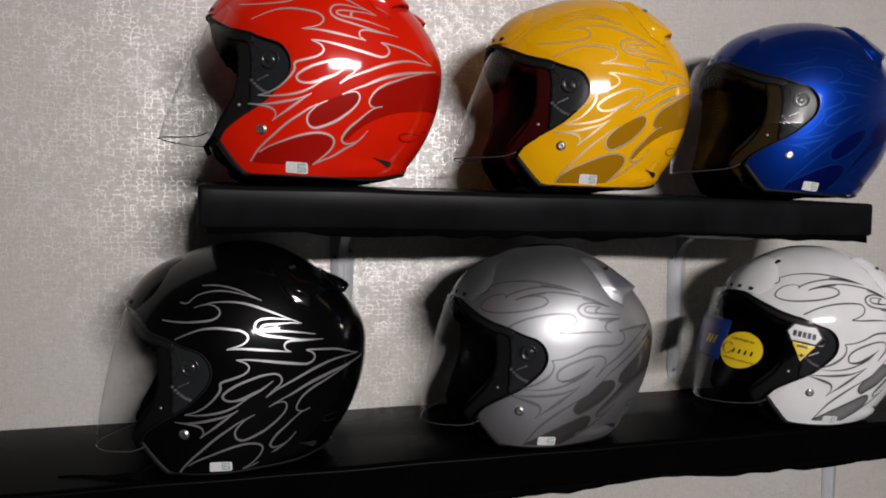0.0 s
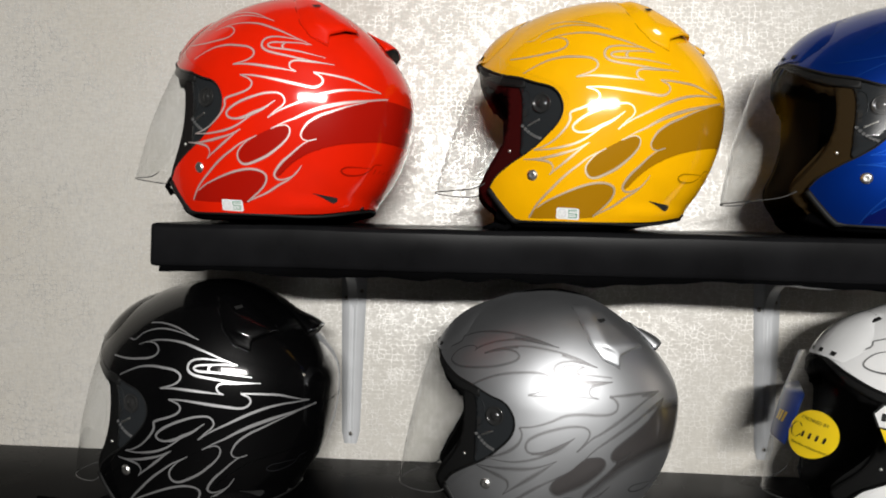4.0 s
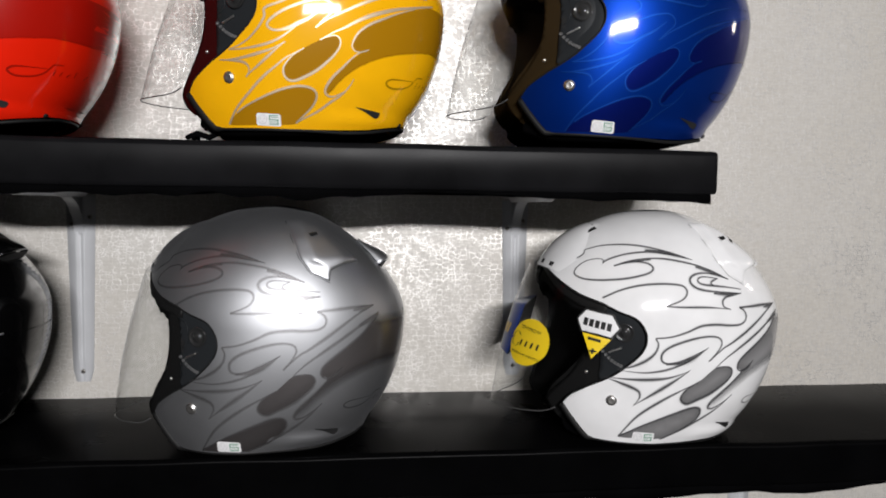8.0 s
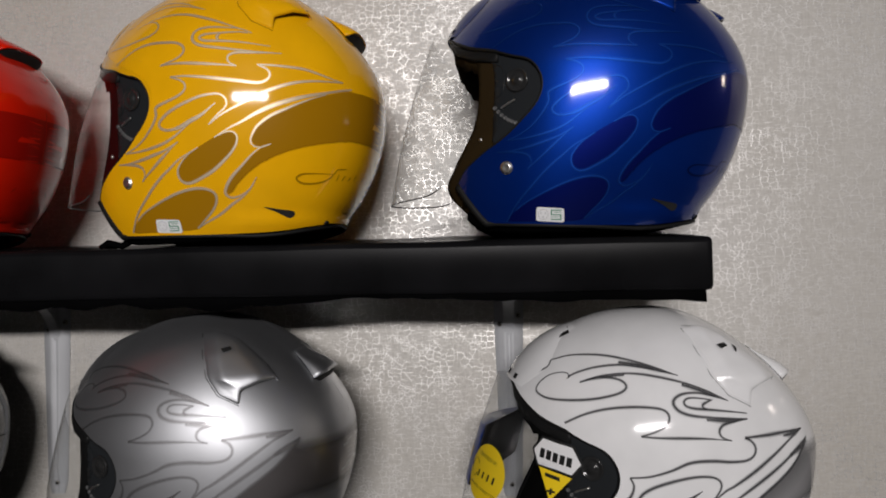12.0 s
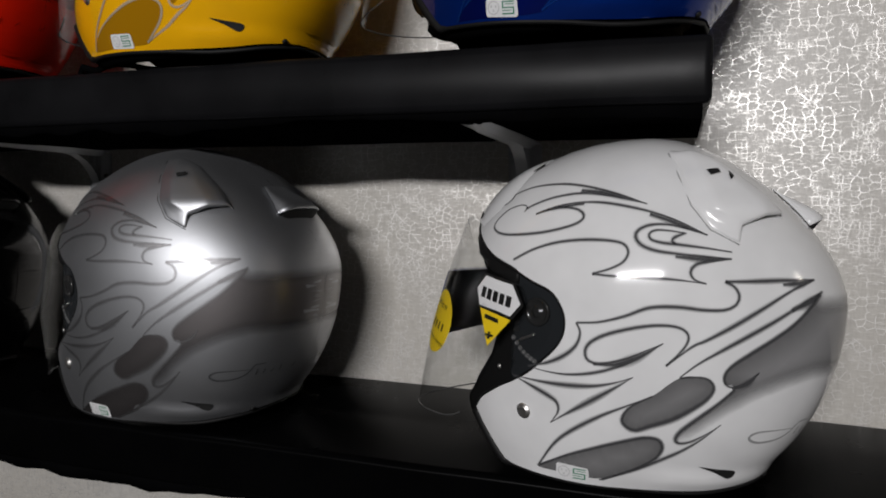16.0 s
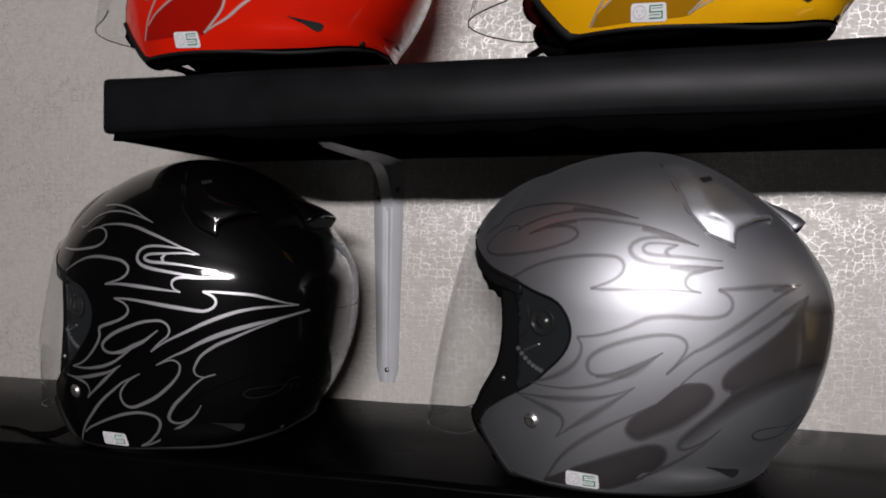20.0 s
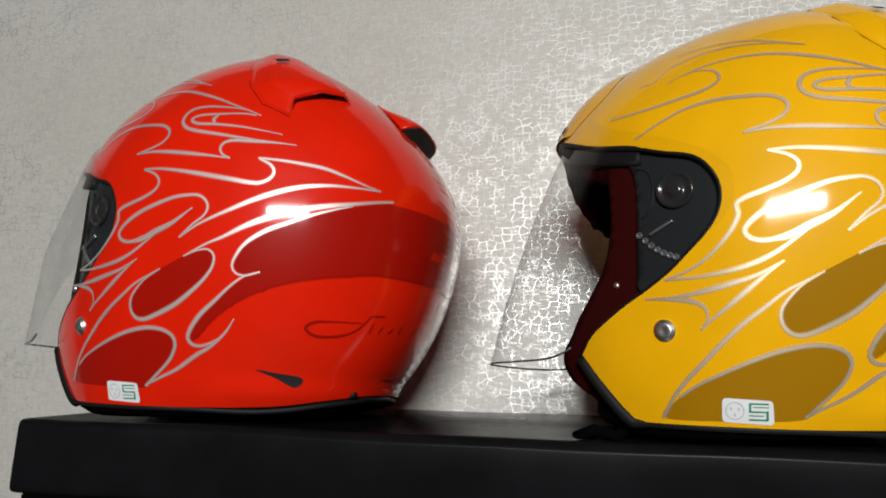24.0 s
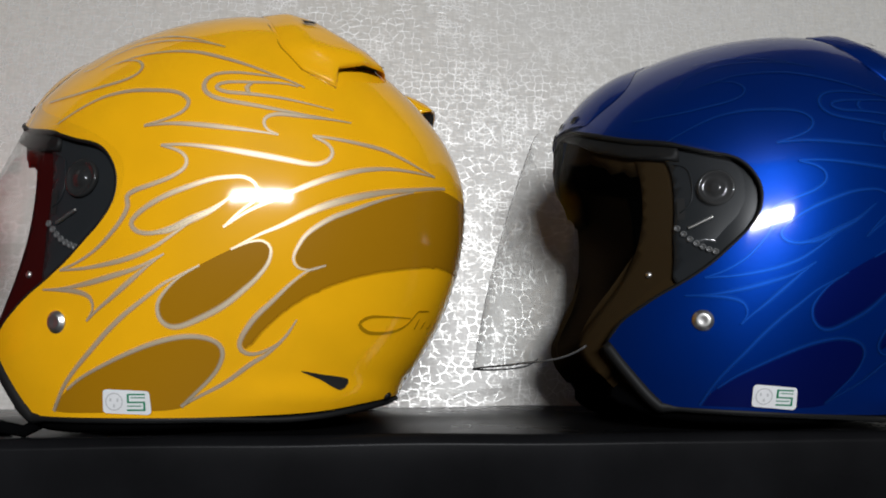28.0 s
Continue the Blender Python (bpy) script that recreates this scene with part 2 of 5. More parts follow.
YELLOW_LABEL = material("yellow_label", (0.85, 0.60, 0.01), 0.4)
BLUE_LABEL = material("blue_label", (0.006, 0.032, 0.20), 0.35)
STICKER_BACK = material("grey_sticker_back", grey(0.025), 0.5)
GOLD = material("gold_print", (0.55, 0.38, 0.05), 0.35, 0.6)
# near-black surround: the dimness of the unseen room put into its colour
DARK_SURROUND = paint("near_black_surround", (0.018, 0.017, 0.016), 0.0, 0.8, 0.1, 0.0)
DARK_FLOOR = paint("near_black_floor", (0.016, 0.0145, 0.013), 0.0, 0.7, 0.15, 0.0)


# ---- mesh helpers ----
def mesh_object(name, bm, mat, smooth=True):
    me = bpy.data.meshes.new(name)
    bm.normal_update()
    bm.to_mesh(me)
    bm.free()
    for p in me.polygons:
        p.use_smooth = smooth
    me.materials.append(mat)
    return new(name, me)


def part(name, bm, mat, parent, label="", smooth=True):
    ob = mesh_object(name, bm, mat, smooth)
    ob.parent = parent
    if label:
        ob["label"] = label
    return ob


def box_bm(x0, x1, y0, y1, z0, z1, bevel=0.0, segments=2, bm=None):
    own = bm is None
    bm = bm or bmesh.new()
    bmesh.ops.create_cube(bm, size=1, matrix=Matrix.Translation(((x0 + x1) / 2, (y0 + y1) / 2, (z0 + z1) / 2)) @ Matrix.Diagonal((x1 - x0, y1 - y0, z1 - z0, 1)))
    if bevel and own:
        bmesh.ops.bevel(bm, geom=bm.edges[:], offset=bevel, segments=segments, profile=0.5, affect="EDGES")
    return bm


def structure(name, bm, mat, label):
    return tagged(mesh_object(name, bm, mat, False), label, "wall", "", "structure")


# ---- the room ----
wall = structure("wall_north", box_bm(-2.4, 3.6, WALL_Y, WALL_Y + 0.12, 0, 2.6), PAPER, "wall papered with silver-grey crackle wallpaper")
# unseen closing faces, added near-black to cut bounce light and reflections
structure("wall_south", box_bm(-2.4, 3.6, -3.4, -3.28, 0, 2.6), DARK_SURROUND, "unseen near-black wall added to keep reflections dark")
structure("wall_west", box_bm(-2.52, -2.4, -3.4, WALL_Y + 0.12, 0, 2.6), DARK_SURROUND, "unseen near-black wall added to keep reflections dark")
structure("wall_east", box_bm(3.6, 3.72, -3.4, WALL_Y + 0.12, 0, 2.6), DARK_SURROUND, "unseen near-black wall added to keep reflections dark")
tagged(structure("floor", box_bm(-2.52, 3.72, -3.4, WALL_Y + 0.12, -0.1, 0), DARK_FLOOR, "unseen near-black floor added to hold down bounce light"), category="floor")
tagged(structure("ceiling", box_bm(-2.52, 3.72, -3.4, WALL_Y + 0.12, 2.6, 2.7), DARK_SURROUND, "unseen near-black ceiling added to hold down bounce light"), category="ceiling")


# ---- shelves ----
def padded_board(x0, x1, y0, y1, z0, z1, seed, rise=0.0):
    """A board wrapped in leatherette: rounded edges, slightly uneven faces."""
    bm = bmesh.new()
    bevel = 0.006
    box_bm(x0, x1, y0, y1, z0, z1, 0, bm=bm)
    n = int((x1 - x0) / 0.02)
    bmesh.ops.subdivide_edges(bm, edges=[e for e in bm.edges if abs(e.verts[0].co.x - e.verts[1].co.x) > 0.1], cuts=n, use_grid_fill=True)
    sharp = [e for e in bm.edges if e.is_manifold and e.calc_face_angle(0) > 1.0]
    bmesh.ops.bevel(bm, geom=sharp, offset=bevel, segments=3, profile=0.6, affect="EDGES")
    for v in bm.verts:
        p = v.co * 9 + Vector((seed, 0, 0))
        v.co += Vector((0, 0.0012 * noise.noise(p), 0.0016 * noise.noise(p + Vector((7, 3, 1)))))
        if rise:
            v.co.z += rise * (v.co.y - y0) / (y1 - y0)
    return bm


def lining(x0, x1, y0, y1, z, seed, drop=0.008):
    """Loose cloth stapled under a shelf, its front hem hanging unevenly."""
    bm = bmesh.new()
    nx = int((x1 - x0) / 0.012)
    rows = []
    for j, (v, sag) in enumerate(((0.0, 1.0), (0.06, 0.8), (0.5, 0.55), (1.0, 0.1))):
        row = []
        for i in range(nx + 1):
            x = x0 + (x1 - x0) * i / nx
            wave = 0.5 + 0.9 * noise.noise(Vector((x * 7 + seed, 0.3, 1))) + 0.35 * noise.noise(Vector((x * 31 + seed, 2, 1)))
            y = y0 + (y1 - y0) * v + 0.002 * noise.noise(Vector((x * 20, seed, 4)))
            row.append(bm.verts.new((x, y, z - drop * sag * max(0.05, wave))))
        rows.append(row)
    top = [bm.verts.new((v.co.x, y0 + 0.001, z + 0.002)) for v in rows[0]]
    rows.insert(0, top)
    for a, b in zip(rows, rows[1:]):
        for i in range(nx):
            bm.faces.new((a[i], a[i + 1], b[i + 1], b[i]))
    return bm


def shelf(name, x0, x1, top, thick, seed, cover, label, rise=0.0):
    s = new(name)
    s.location = (x0, 0, top)
    tagged(s, label, "shelf", "padded wall shelves")
    part("board", padded_board(0, x1 - x0, 0.0, WALL_Y - 0.002, -thick, 0, seed, rise), cover, s)
    part("lining", lining(0.01, x1 - x0 - 0.006, 0.004, WALL_Y - 0.006, -thick - 0.0015, seed, 0.011), CLOTH, s, "loose black cloth lining with an uneven hem")
    return s


shelf("wall_shelf", 0.0, 0.957, TOP_UP, 0.0485, 2.0, LEATHER, "wall shelf wrapped in dark leatherette, holding three helmets", 0.013)
shelf("wall_shelf", -0.55, 1.65, TOP_LOW, 0.050, 9.0, LEATHER_LOW, "long wall shelf wrapped in darker leatherette, holding three helmets", 0.009)


def bracket(x, top):
    """Pressed steel shelf bracket: ribbed wall strip, ribbed arm, screws."""
    b = new("shelf_bracket")
    b.location = (x, WALL_Y, top)
    tagged(b, "white enamelled steel shelf bracket screwed to the wall", "bracket", "shelf brackets")
    # wall leg: a tapering strip with a raised channel
    bm = bmesh.new()
    hi, lo, n = -0.004, -0.252, 16
    prof = ((-1.0, 0.0), (-1.0, 0.0018), (-0.55, 0.0018), (-0.42, 0.0062), (-0.12, 0.0062), (0.0, 0.0026), (0.12, 0.0062), (0.42, 0.0062), (0.55, 0.0018), (1.0, 0.0018), (1.0, 0.0))
    rows = []
    for i in range(n + 1):
        f = i / n
        z = hi + (lo - hi) * f
        half = 0.0185 * (1 - 0.33 * f)
        end = 1 if f < 0.9 else 1 - 0.30 * ((f - 0.9) / 0.1) ** 3
        depth = 0.25 if f > 0.9 else 1
        rows.append([bm.verts.new((u * half * end, -0.0005 - (d if d < 0.002 else 0.0018 + (d - 0.0018) * depth), z)) for u, d in prof])
    for a, c in zip(rows, rows[1:]):
        for i in range(len(prof) - 1):
            bm.faces.new((a[i], a[i + 1], c[i + 1], c[i]))
    part("wall_leg", bm, BRACKET, b)
    bm = bmesh.new()
    rows = []
    for i in range(n + 1):
        f = i / n
        y = -0.002 - 0.195 * f
        half = 0.0175 * (1 - 0.25 * f)
        rows.append([bm.verts.new((u * half, y, -0.0005 - (d if d < 0.002 else 0.0018 + (d - 0.0018) * (1 if f < 0.9 else 0.3)))) for u, d in prof])
    for a, c in zip(rows, rows[1:]):
        for i in range(len(prof) - 1):
            bm.faces.new((a[i], c[i], c[i + 1], a[i + 1]))
    part("arm", bm, BRACKET, b)
    # gusset that joins the two legs in the corner
    bm = bmesh.new()
    cor = []
    for i in range(7):
        f = i / 6
        cor.append([bm.verts.new((u, -0.006 - 0.05 * (1 - f) ** 1.6, -0.006 - 0.05 * f ** 1.6)) for u in (-0.0065, -0.003, 0.003, 0.0065)])
    for a, c in zip(cor, cor[1:]):
        for i in range(3):
            bm.faces.new((a[i], a[i + 1], c[i + 1], c[i]))
    part("gusset", bm, BRACKET, b)
    for dx, dz in ((0.0112, -0.033), (-0.0108, -0.043), (0.0, -0.238)):
        bm = bmesh.new()
        bmesh.ops.create_cone(bm, cap_ends=True, segments=14, radius1=0.0034, radius2=0.0024, depth=0.0022, matrix=Matrix.Translation((dx, -0.0034, dz)) @ Matrix.Rotation(radians(90), 4, "X"))
        s = part("screw", bm, SCREW, b, "zinc cross-head screw")
        bm = bmesh.new()
        box_bm(dx - 0.0017, dx + 0.0017, -0.0047, -0.0044, dz - 0.0004, dz + 0.0004, bm=bm)
        box_bm(dx - 0.0004, dx + 0.0004, -0.0048, -0.0044, dz - 0.0017, dz + 0.0017, bm=bm)
        part("cross_slot", bm, OPENING_SHADE, s, smooth=False)
    return b


bracket(0.1955, TOP_UP - 0.052)
bracket(0.776, TOP_UP - 0.052)
bracket(-0.025, TOP_LOW - 0.053)
bracket(1.125, TOP_LOW - 0.053)


# ---- helmets ----
# The shell is an oval of four quarters in the side view, fuller in plan towards the back; x runs to the back, z up, the sides lie at -y and +y.
XC, ZC, HALF = -0.02, 0.145, 0.118


def smooth01(s):
    s = min(1.0, max(0.0, s))
    return s * s * (3 - 2 * s)


def shell_value(x, z):
    s, fx = smooth01((ZC - z) / 0.13), smooth01((0.02 - x) / 0.12)
    a = 0.1535 + 0.018 * s if x < XC else 0.145
    c = 0.1255 if z > ZC else 0.166 + 0.084 * fx
    u, v = ((x - XC) / a) ** 2, ((z - ZC) / c) ** 2
    return 1 - u - v - (0.8 * u * v if x > XC and z > ZC else 0.0)   # it slopes off between crown and nape


def fullness(x):
    """Power by which the shell's width falls off towards its rim: pointed at the front, full at the back."""
    return 0.56 - 0.18 * smooth01((x + 0.11) / 0.14)


def shell_half(x, z):
    """Half the shell's width at a place of its side view."""
    return HALF * max(0.0, shell_value(x, z)) ** fullness(x)


def shell_normal(x, y, z):
    """The shell's outward direction at a place on it."""
    e = 0.0006

    def level(u, w):
        return shell_value(u, w) - (abs(y) / HALF) ** (1 / fullness(u))
    k = 1 / fullness(x)
    gy = k * (abs(y) / HALF) ** (k - 1) / HALF
    return Vector((-(level(x + e, z) - level(x - e, z)) / (2 * e), math.copysign(gy, y), -(level(x, z + e) - level(x, z - e)) / (2 * e))).normalized()


def shell_point(x, z, lift=0.0):
    """The place on the near side of the shell, lifted off it along the normal."""
    y = -shell_half(x, z)
    n = shell_normal(x, y, z)
    return Vector((x, y, z)) + n * lift, n


def outline(angle):
    """The rim of the side view in a direction from the centre, in degrees."""
    c, s = math.cos(radians(angle)), math.sin(radians(angle))
    lo, hi = 0.02, 0.4
    for _ in range(40):
        mid = (lo + hi) / 2
        if shell_value(XC + c * mid, ZC + s * mid) > 0:
            lo = mid
        else:
            hi = mid
    return Vector((XC + c * lo, ZC + s * lo))


def spline(points, step=0.0025, closed=False):
    """A smooth curve through points of the side view (Catmull-Rom)."""
    p = [Vector(q) for q in points]
    n = len(p)
    out = []
    for i in range(n if closed else n - 1):
        if closed:
            a, b, c, d = p[(i - 1) % n], p[i], p[(i + 1) % n], p[(i + 2) % n]
        else:
            b, c = p[i], p[i + 1]
            a = p[i - 1] if i else b * 2 - c
            d = p[i + 2] if i + 2 < n else c * 2 - b
        k = max(2, int((c - b).length / step))
        for j in range(k):
            t = j / k
            out.append(0.5 * ((2 * b) + (c - a) * t + (2 * a - 5 * b + 4 * c - d) * t * t + (3 * b - a - 3 * c + d) * t ** 3))
    if not closed:
        out.append(p[-1])
    return out


BROW, NAPE = 159.0, -51.0
OPENING = [tuple(outline(BROW)), (-0.150, 0.185), (-0.134, 0.1725), (-0.111, 0.164), (-0.096, 0.1575), (-0.083, 0.153), (-0.0755, 0.147), (-0.070, 0.137), (-0.069, 0.127), (-0.0715, 0.118),
           (-0.077, 0.1095), (-0.085, 0.101), (-0.095, 0.091), (-0.107, 0.082), (-0.118, 0.075), (-0.128, 0.0675), (-0.137, 0.0595), (-0.1435, 0.048)]
LOWER = [(-0.1435, 0.048), (-0.133, 0.033), (-0.118, 0.0155), (-0.108, 0.0125), (-0.064, 0.0115), (-0.019, 0.0115), (0.029, 0.0135), (0.058, 0.0185), tuple(outline(NAPE))]
RIM = spline(OPENING, 0.003)[:-1] + spline(LOWER, 0.003)
INNER = [(-0.150, 0.192), (-0.138, 0.178), (-0.128, 0.160), (-0.122, 0.145), (-0.121, 0.125), (-0.126, 0.105), (-0.137, 0.085), (-0.148, 0.066), (-0.1525, 0.048), (-0.142, 0.031), (-0.118, 0.013),
         (-0.064, 0.011), (0.0, 0.011), (0.045, 0.013), (0.066, 0.020)]


def inside(p, poly):
    hit = False
    for i in range(len(poly)):
        a, b = poly[i - 1], poly[i]
        if (a[1] > p[1]) != (b[1] > p[1]) and p[0] < (b[0] - a[0]) * (p[1] - a[1]) / (b[1] - a[1]) + a[0]:
            hit = not hit
    return hit


def fill(poly, extra, gap=0.0012):
    """Triangles over a closed outline of the side view, with further points inside it."""
    n = len(poly)
    pts = [Vector(p) for p in poly]
    near = {}
    for p in pts:
        near.setdefault((round(p.x / 0.004), round(p.y / 0.004)), []).append(p)

    def clear(q):
        i, j = round(q[0] / 0.004), round(q[1] / 0.004)
        return all((p - Vector(q)).length > gap for a in (-1, 0, 1) for b in (-1, 0, 1) for p in near.get((i + a, j + b), ()))
    pts += [Vector(q) for q in extra if inside(q, poly) and clear(q)]
    edges = [(i, (i + 1) % n) for i in range(n)]
    verts, _, faces, *_ = geometry.delaunay_2d_cdt(pts, edges, [], 1, 1e-6)
    return verts, faces


def flare(x, z):
    """How far the lower rear edge of the shell turns out."""
    return 0.0058 * smooth01((0.033 - z) / 0.013) * smooth01((x + 0.03) / 0.05)


def half_skin(poly, count_a, count_r, scale=1.0, half=1.0):
    """One side of a skin of the shell's form, from its outline in the side view, mirrored to both sides."""
    extra = []
    for i in range(count_a):
        ang = 360.0 * (i + 0.5) / count_a
        rim = outline(ang)
        for j in range(1, count_r):
            r = math.sin(math.pi / 2 * (j + 0.5 * (i % 2)) / count_r)
            if r < 0.9995:
                extra.append((XC + (rim.x - XC) * r * scale, ZC + (rim.y - ZC) * r * scale))
    extra.append((XC, ZC))
    verts, faces = fill(poly, extra, 0.00012)
    bm = bmesh.new()
    for side in (-1, 1):
        made = []
        for v in verts:
            x, z = XC + (v.x - XC) / scale, ZC + (v.y - ZC) / scale
            out = flare(x, z) if scale == 1.0 else 0.0
            if out:
                q, nor = shell_point(x, z, 0.0)
                q = q + Vector((nor.x, nor.y, 0)) * out
                made.append(bm.verts.new((q.x, -side * min(q.y, 0.0) if abs(q.y) > 1e-5 else 0.0, q.z)))
                continue
            made.append(bm.verts.new((v.x, side * shell_half(x, z) * half, v.y)))
        for f in faces:
            order = f if side < 0 else f[::-1]
            bm.faces.new([made[k] for k in order])
    bmesh.ops.remove_doubles(bm, verts=bm.verts[:], dist=0.0003)
    return bm


def dome_outline(rim, first, last, scale=1.0, n=110):
    back = []
    for i in range(1, n):
        p = outline(last + (first - last) * i / n)
        back.append(Vector((XC + (p.x - XC) * scale, ZC + (p.y - ZC) * scale)))
    return list(rim) + back


def tube(points, radius, segments=8, closed=False, flat=1.0):
    """A round strip along 3D points; radius: one number, or one for each point."""
    radii = radius if isinstance(radius, list) else [radius] * len(points)
    bm = bmesh.new()
    n = len(points)
    rings = []
    for i, p in enumerate(points):
        a = points[(i - 1) % n] if closed or i else p
        b = points[(i + 1) % n] if closed or i < n - 1 else p
        t = (b - a).normalized()
        u = t.cross(Vector((0, 1, 0)))
        u = u.normalized() if u.length > 1e-4 else Vector((1, 0, 0))
        w = t.cross(u).normalized()
        rings.append([bm.verts.new(p + radii[i] * (math.cos(k) * u + flat * math.sin(k) * w)) for k in (2 * math.pi * j / segments for j in range(segments))])
    for i in range(n if closed else n - 1):
        a, b = rings[i], rings[(i + 1) % n]
        for k in range(segments):
            bm.faces.new((a[k], a[(k + 1) % segments], b[(k + 1) % segments], b[k]))
    if not closed:
        bm.faces.new(rings[0][::-1])
        bm.faces.new(rings[-1])
    bmesh.ops.recalc_face_normals(bm, faces=bm.faces[:])
    return bm


def rim_points(curve, lift=0.0):
    """A curve of the side view on both sides of the shell, from one end round the middle to the other."""
    near = [shell_point(p.x, p.y, lift + 0.55 * flare(p.x, p.y))[0] for p in curve]
    far = [Vector((q.x, -q.y, q.z)) for q in near]
    return near, far


def patch(poly, lift=0.0004, grid=0.004, thick=0.0, both=True, place=None):
    """A thin piece laid on the shell, from its outline in the side view."""
    place = place or (lambda x, z, up: shell_point(x, z, up)[0])
    xs, zs = [p[0] for p in poly], [p[1] for p in poly]
    extra = []
    j, z = 0, min(zs)
    while z < max(zs):
        x = min(xs) + (grid / 2 if j % 2 else 0)
        while x < max(xs):
            extra.append((x, z))
            x += grid
        z += grid * 0.87
        j += 1
    verts, faces = fill(poly, extra)
    bm = bmesh.new()
    for side in ((-1, 1) if both else (-1,)):
        flip = Vector((1, -side, 1))
        made = [bm.verts.new(place(v.x, v.y, lift) * flip) for v in verts]
        for f in faces:
            bm.faces.new([made[k] for k in (f if side < 0 else f[::-1])])
        if thick:
            n = len(poly)
            low = [bm.verts.new(place(v.x, v.y, lift - thick) * flip) for v in verts[:n]]
            for i in range(n):
                q = (made[i], low[i], low[(i + 1) % n], made[(i + 1) % n])
                bm.faces.new(q if side < 0 else q[::-1])
    bmesh.ops.recalc_face_normals(bm, faces=bm.faces[:]) if thick else None
    return bm


def stroke(points, w0, w1, w2, side=-1, lift=0.0006):
    """A painted line along a curve of the side view; its width swells from w0 over w1 to w2."""
    c = spline(points, 0.002)
    n = len(c)
    bm = bmesh.new()
    uv = bm.loops.layers.uv.new("across")
    flip = Vector((1, -side, 1))
    rows = []
    for i, q in enumerate(c):
        p, nor = shell_point(q.x, q.y, lift)
        a, b = c[max(0, i - 1)], c[min(n - 1, i + 1)]
        t = shell_point(b.x, b.y)[0] - shell_point(a.x, a.y)[0]
        s = nor.cross(t).normalized()
        f = i / (n - 1)
        w = (w0 + (w1 - w0) * smooth01(f * 2)) if f < 0.5 else (w1 + (w2 - w1) * smooth01(f * 2 - 1))
        rows.append([bm.verts.new((p + s * w * k / 2) * flip) for k in (-1, 1)])
    for a, b in zip(rows, rows[1:]):
        face = bm.faces.new((a[0], b[0], b[1], a[1]))
        for loop, u in zip(face.loops, (0, 0, 1, 1)):
            loop[uv].uv = (u, 0.5)
        if side > 0:
            face.normal_flip()
    return bm


# The painted flames in the side view: runs of control points with the line's width in mm at its start, middle and end.
# Curled flames (red, yellow, blue, black):
CURLED_1 = [
    ([(-0.0825, 0.227), (-0.0709, 0.2282), (-0.0556, 0.2268), (-0.0426, 0.2232), (-0.0318, 0.2185), (-0.0204, 0.2138)], 1.2, 1.8, 0.6),
    ([(-0.1057, 0.2081), (-0.0981, 0.2079), (-0.088, 0.2165), (-0.0734, 0.2215), (-0.0586, 0.2225), (-0.0441, 0.2205), (-0.0317, 0.2174), (-0.0204, 0.2138)], 0.9, 1.8, 0.6),
    ([(-0.091, 0.2034), (-0.0821, 0.2071), (-0.0728, 0.2073), (-0.067, 0.2047), (-0.0643, 0.2002), (-0.0665, 0.1951), (-0.0742, 0.1913), (-0.0848, 0.1894), (-0.0978, 0.1878), (-0.1119, 0.1875), (-0.1232, 0.1883)], 0.6, 2.4, 1.5),
    ([(-0.082, 0.2065), (-0.0714, 0.21), (-0.0537, 0.2114), (-0.0363, 0.2097), (-0.0194, 0.2047), (-0.0062, 0.2002), (0.0068, 0.1952), (0.0166, 0.1918), (0.0246, 0.1885)], 1.2, 2.7, 0.6),
]
CURLED_2 = [
    ([(-0.1098, 0.169), (-0.1013, 0.1735), (-0.0924, 0.1777), (-0.0819, 0.1815), (-0.068, 0.1833), (-0.0544, 0.1826), (-0.0428, 0.1812), (-0.0362, 0.1777), (-0.0344, 0.1735), (-0.0368, 0.1689), (-0.0436, 0.1649), (-0.0563, 0.1608)], 1.2, 2.7, 1.5),
    ([(0.0246, 0.1885), (0.0133, 0.1927), (0.0003, 0.194), (-0.0126, 0.1946), (-0.0223, 0.193), (-0.027, 0.1887), (-0.0274, 0.1831), (-0.0234, 0.1788), (-0.0154, 0.1762), (0.0004, 0.1739), (0.0162, 0.1719), (0.0323, 0.1704), (0.0504, 0.1699)], 0.9, 2.7, 0.6),
    ([(0.0407, 0.1762), (0.026, 0.1782), (0.0131, 0.1798), (-0.0028, 0.1809), (-0.0155, 0.1814), (-0.0204, 0.1834), (-0.0204, 0.1857), (-0.0157, 0.1877), (-0.0029, 0.1886), (0.0133, 0.1895), (0.0214, 0.1886)], 0.6, 2.4, 1.2),
    ([(-0.0029, 0.1882), (-0.0054, 0.185), (-0.0034, 0.1809)], 1.8, 2.7, 1.8),
]
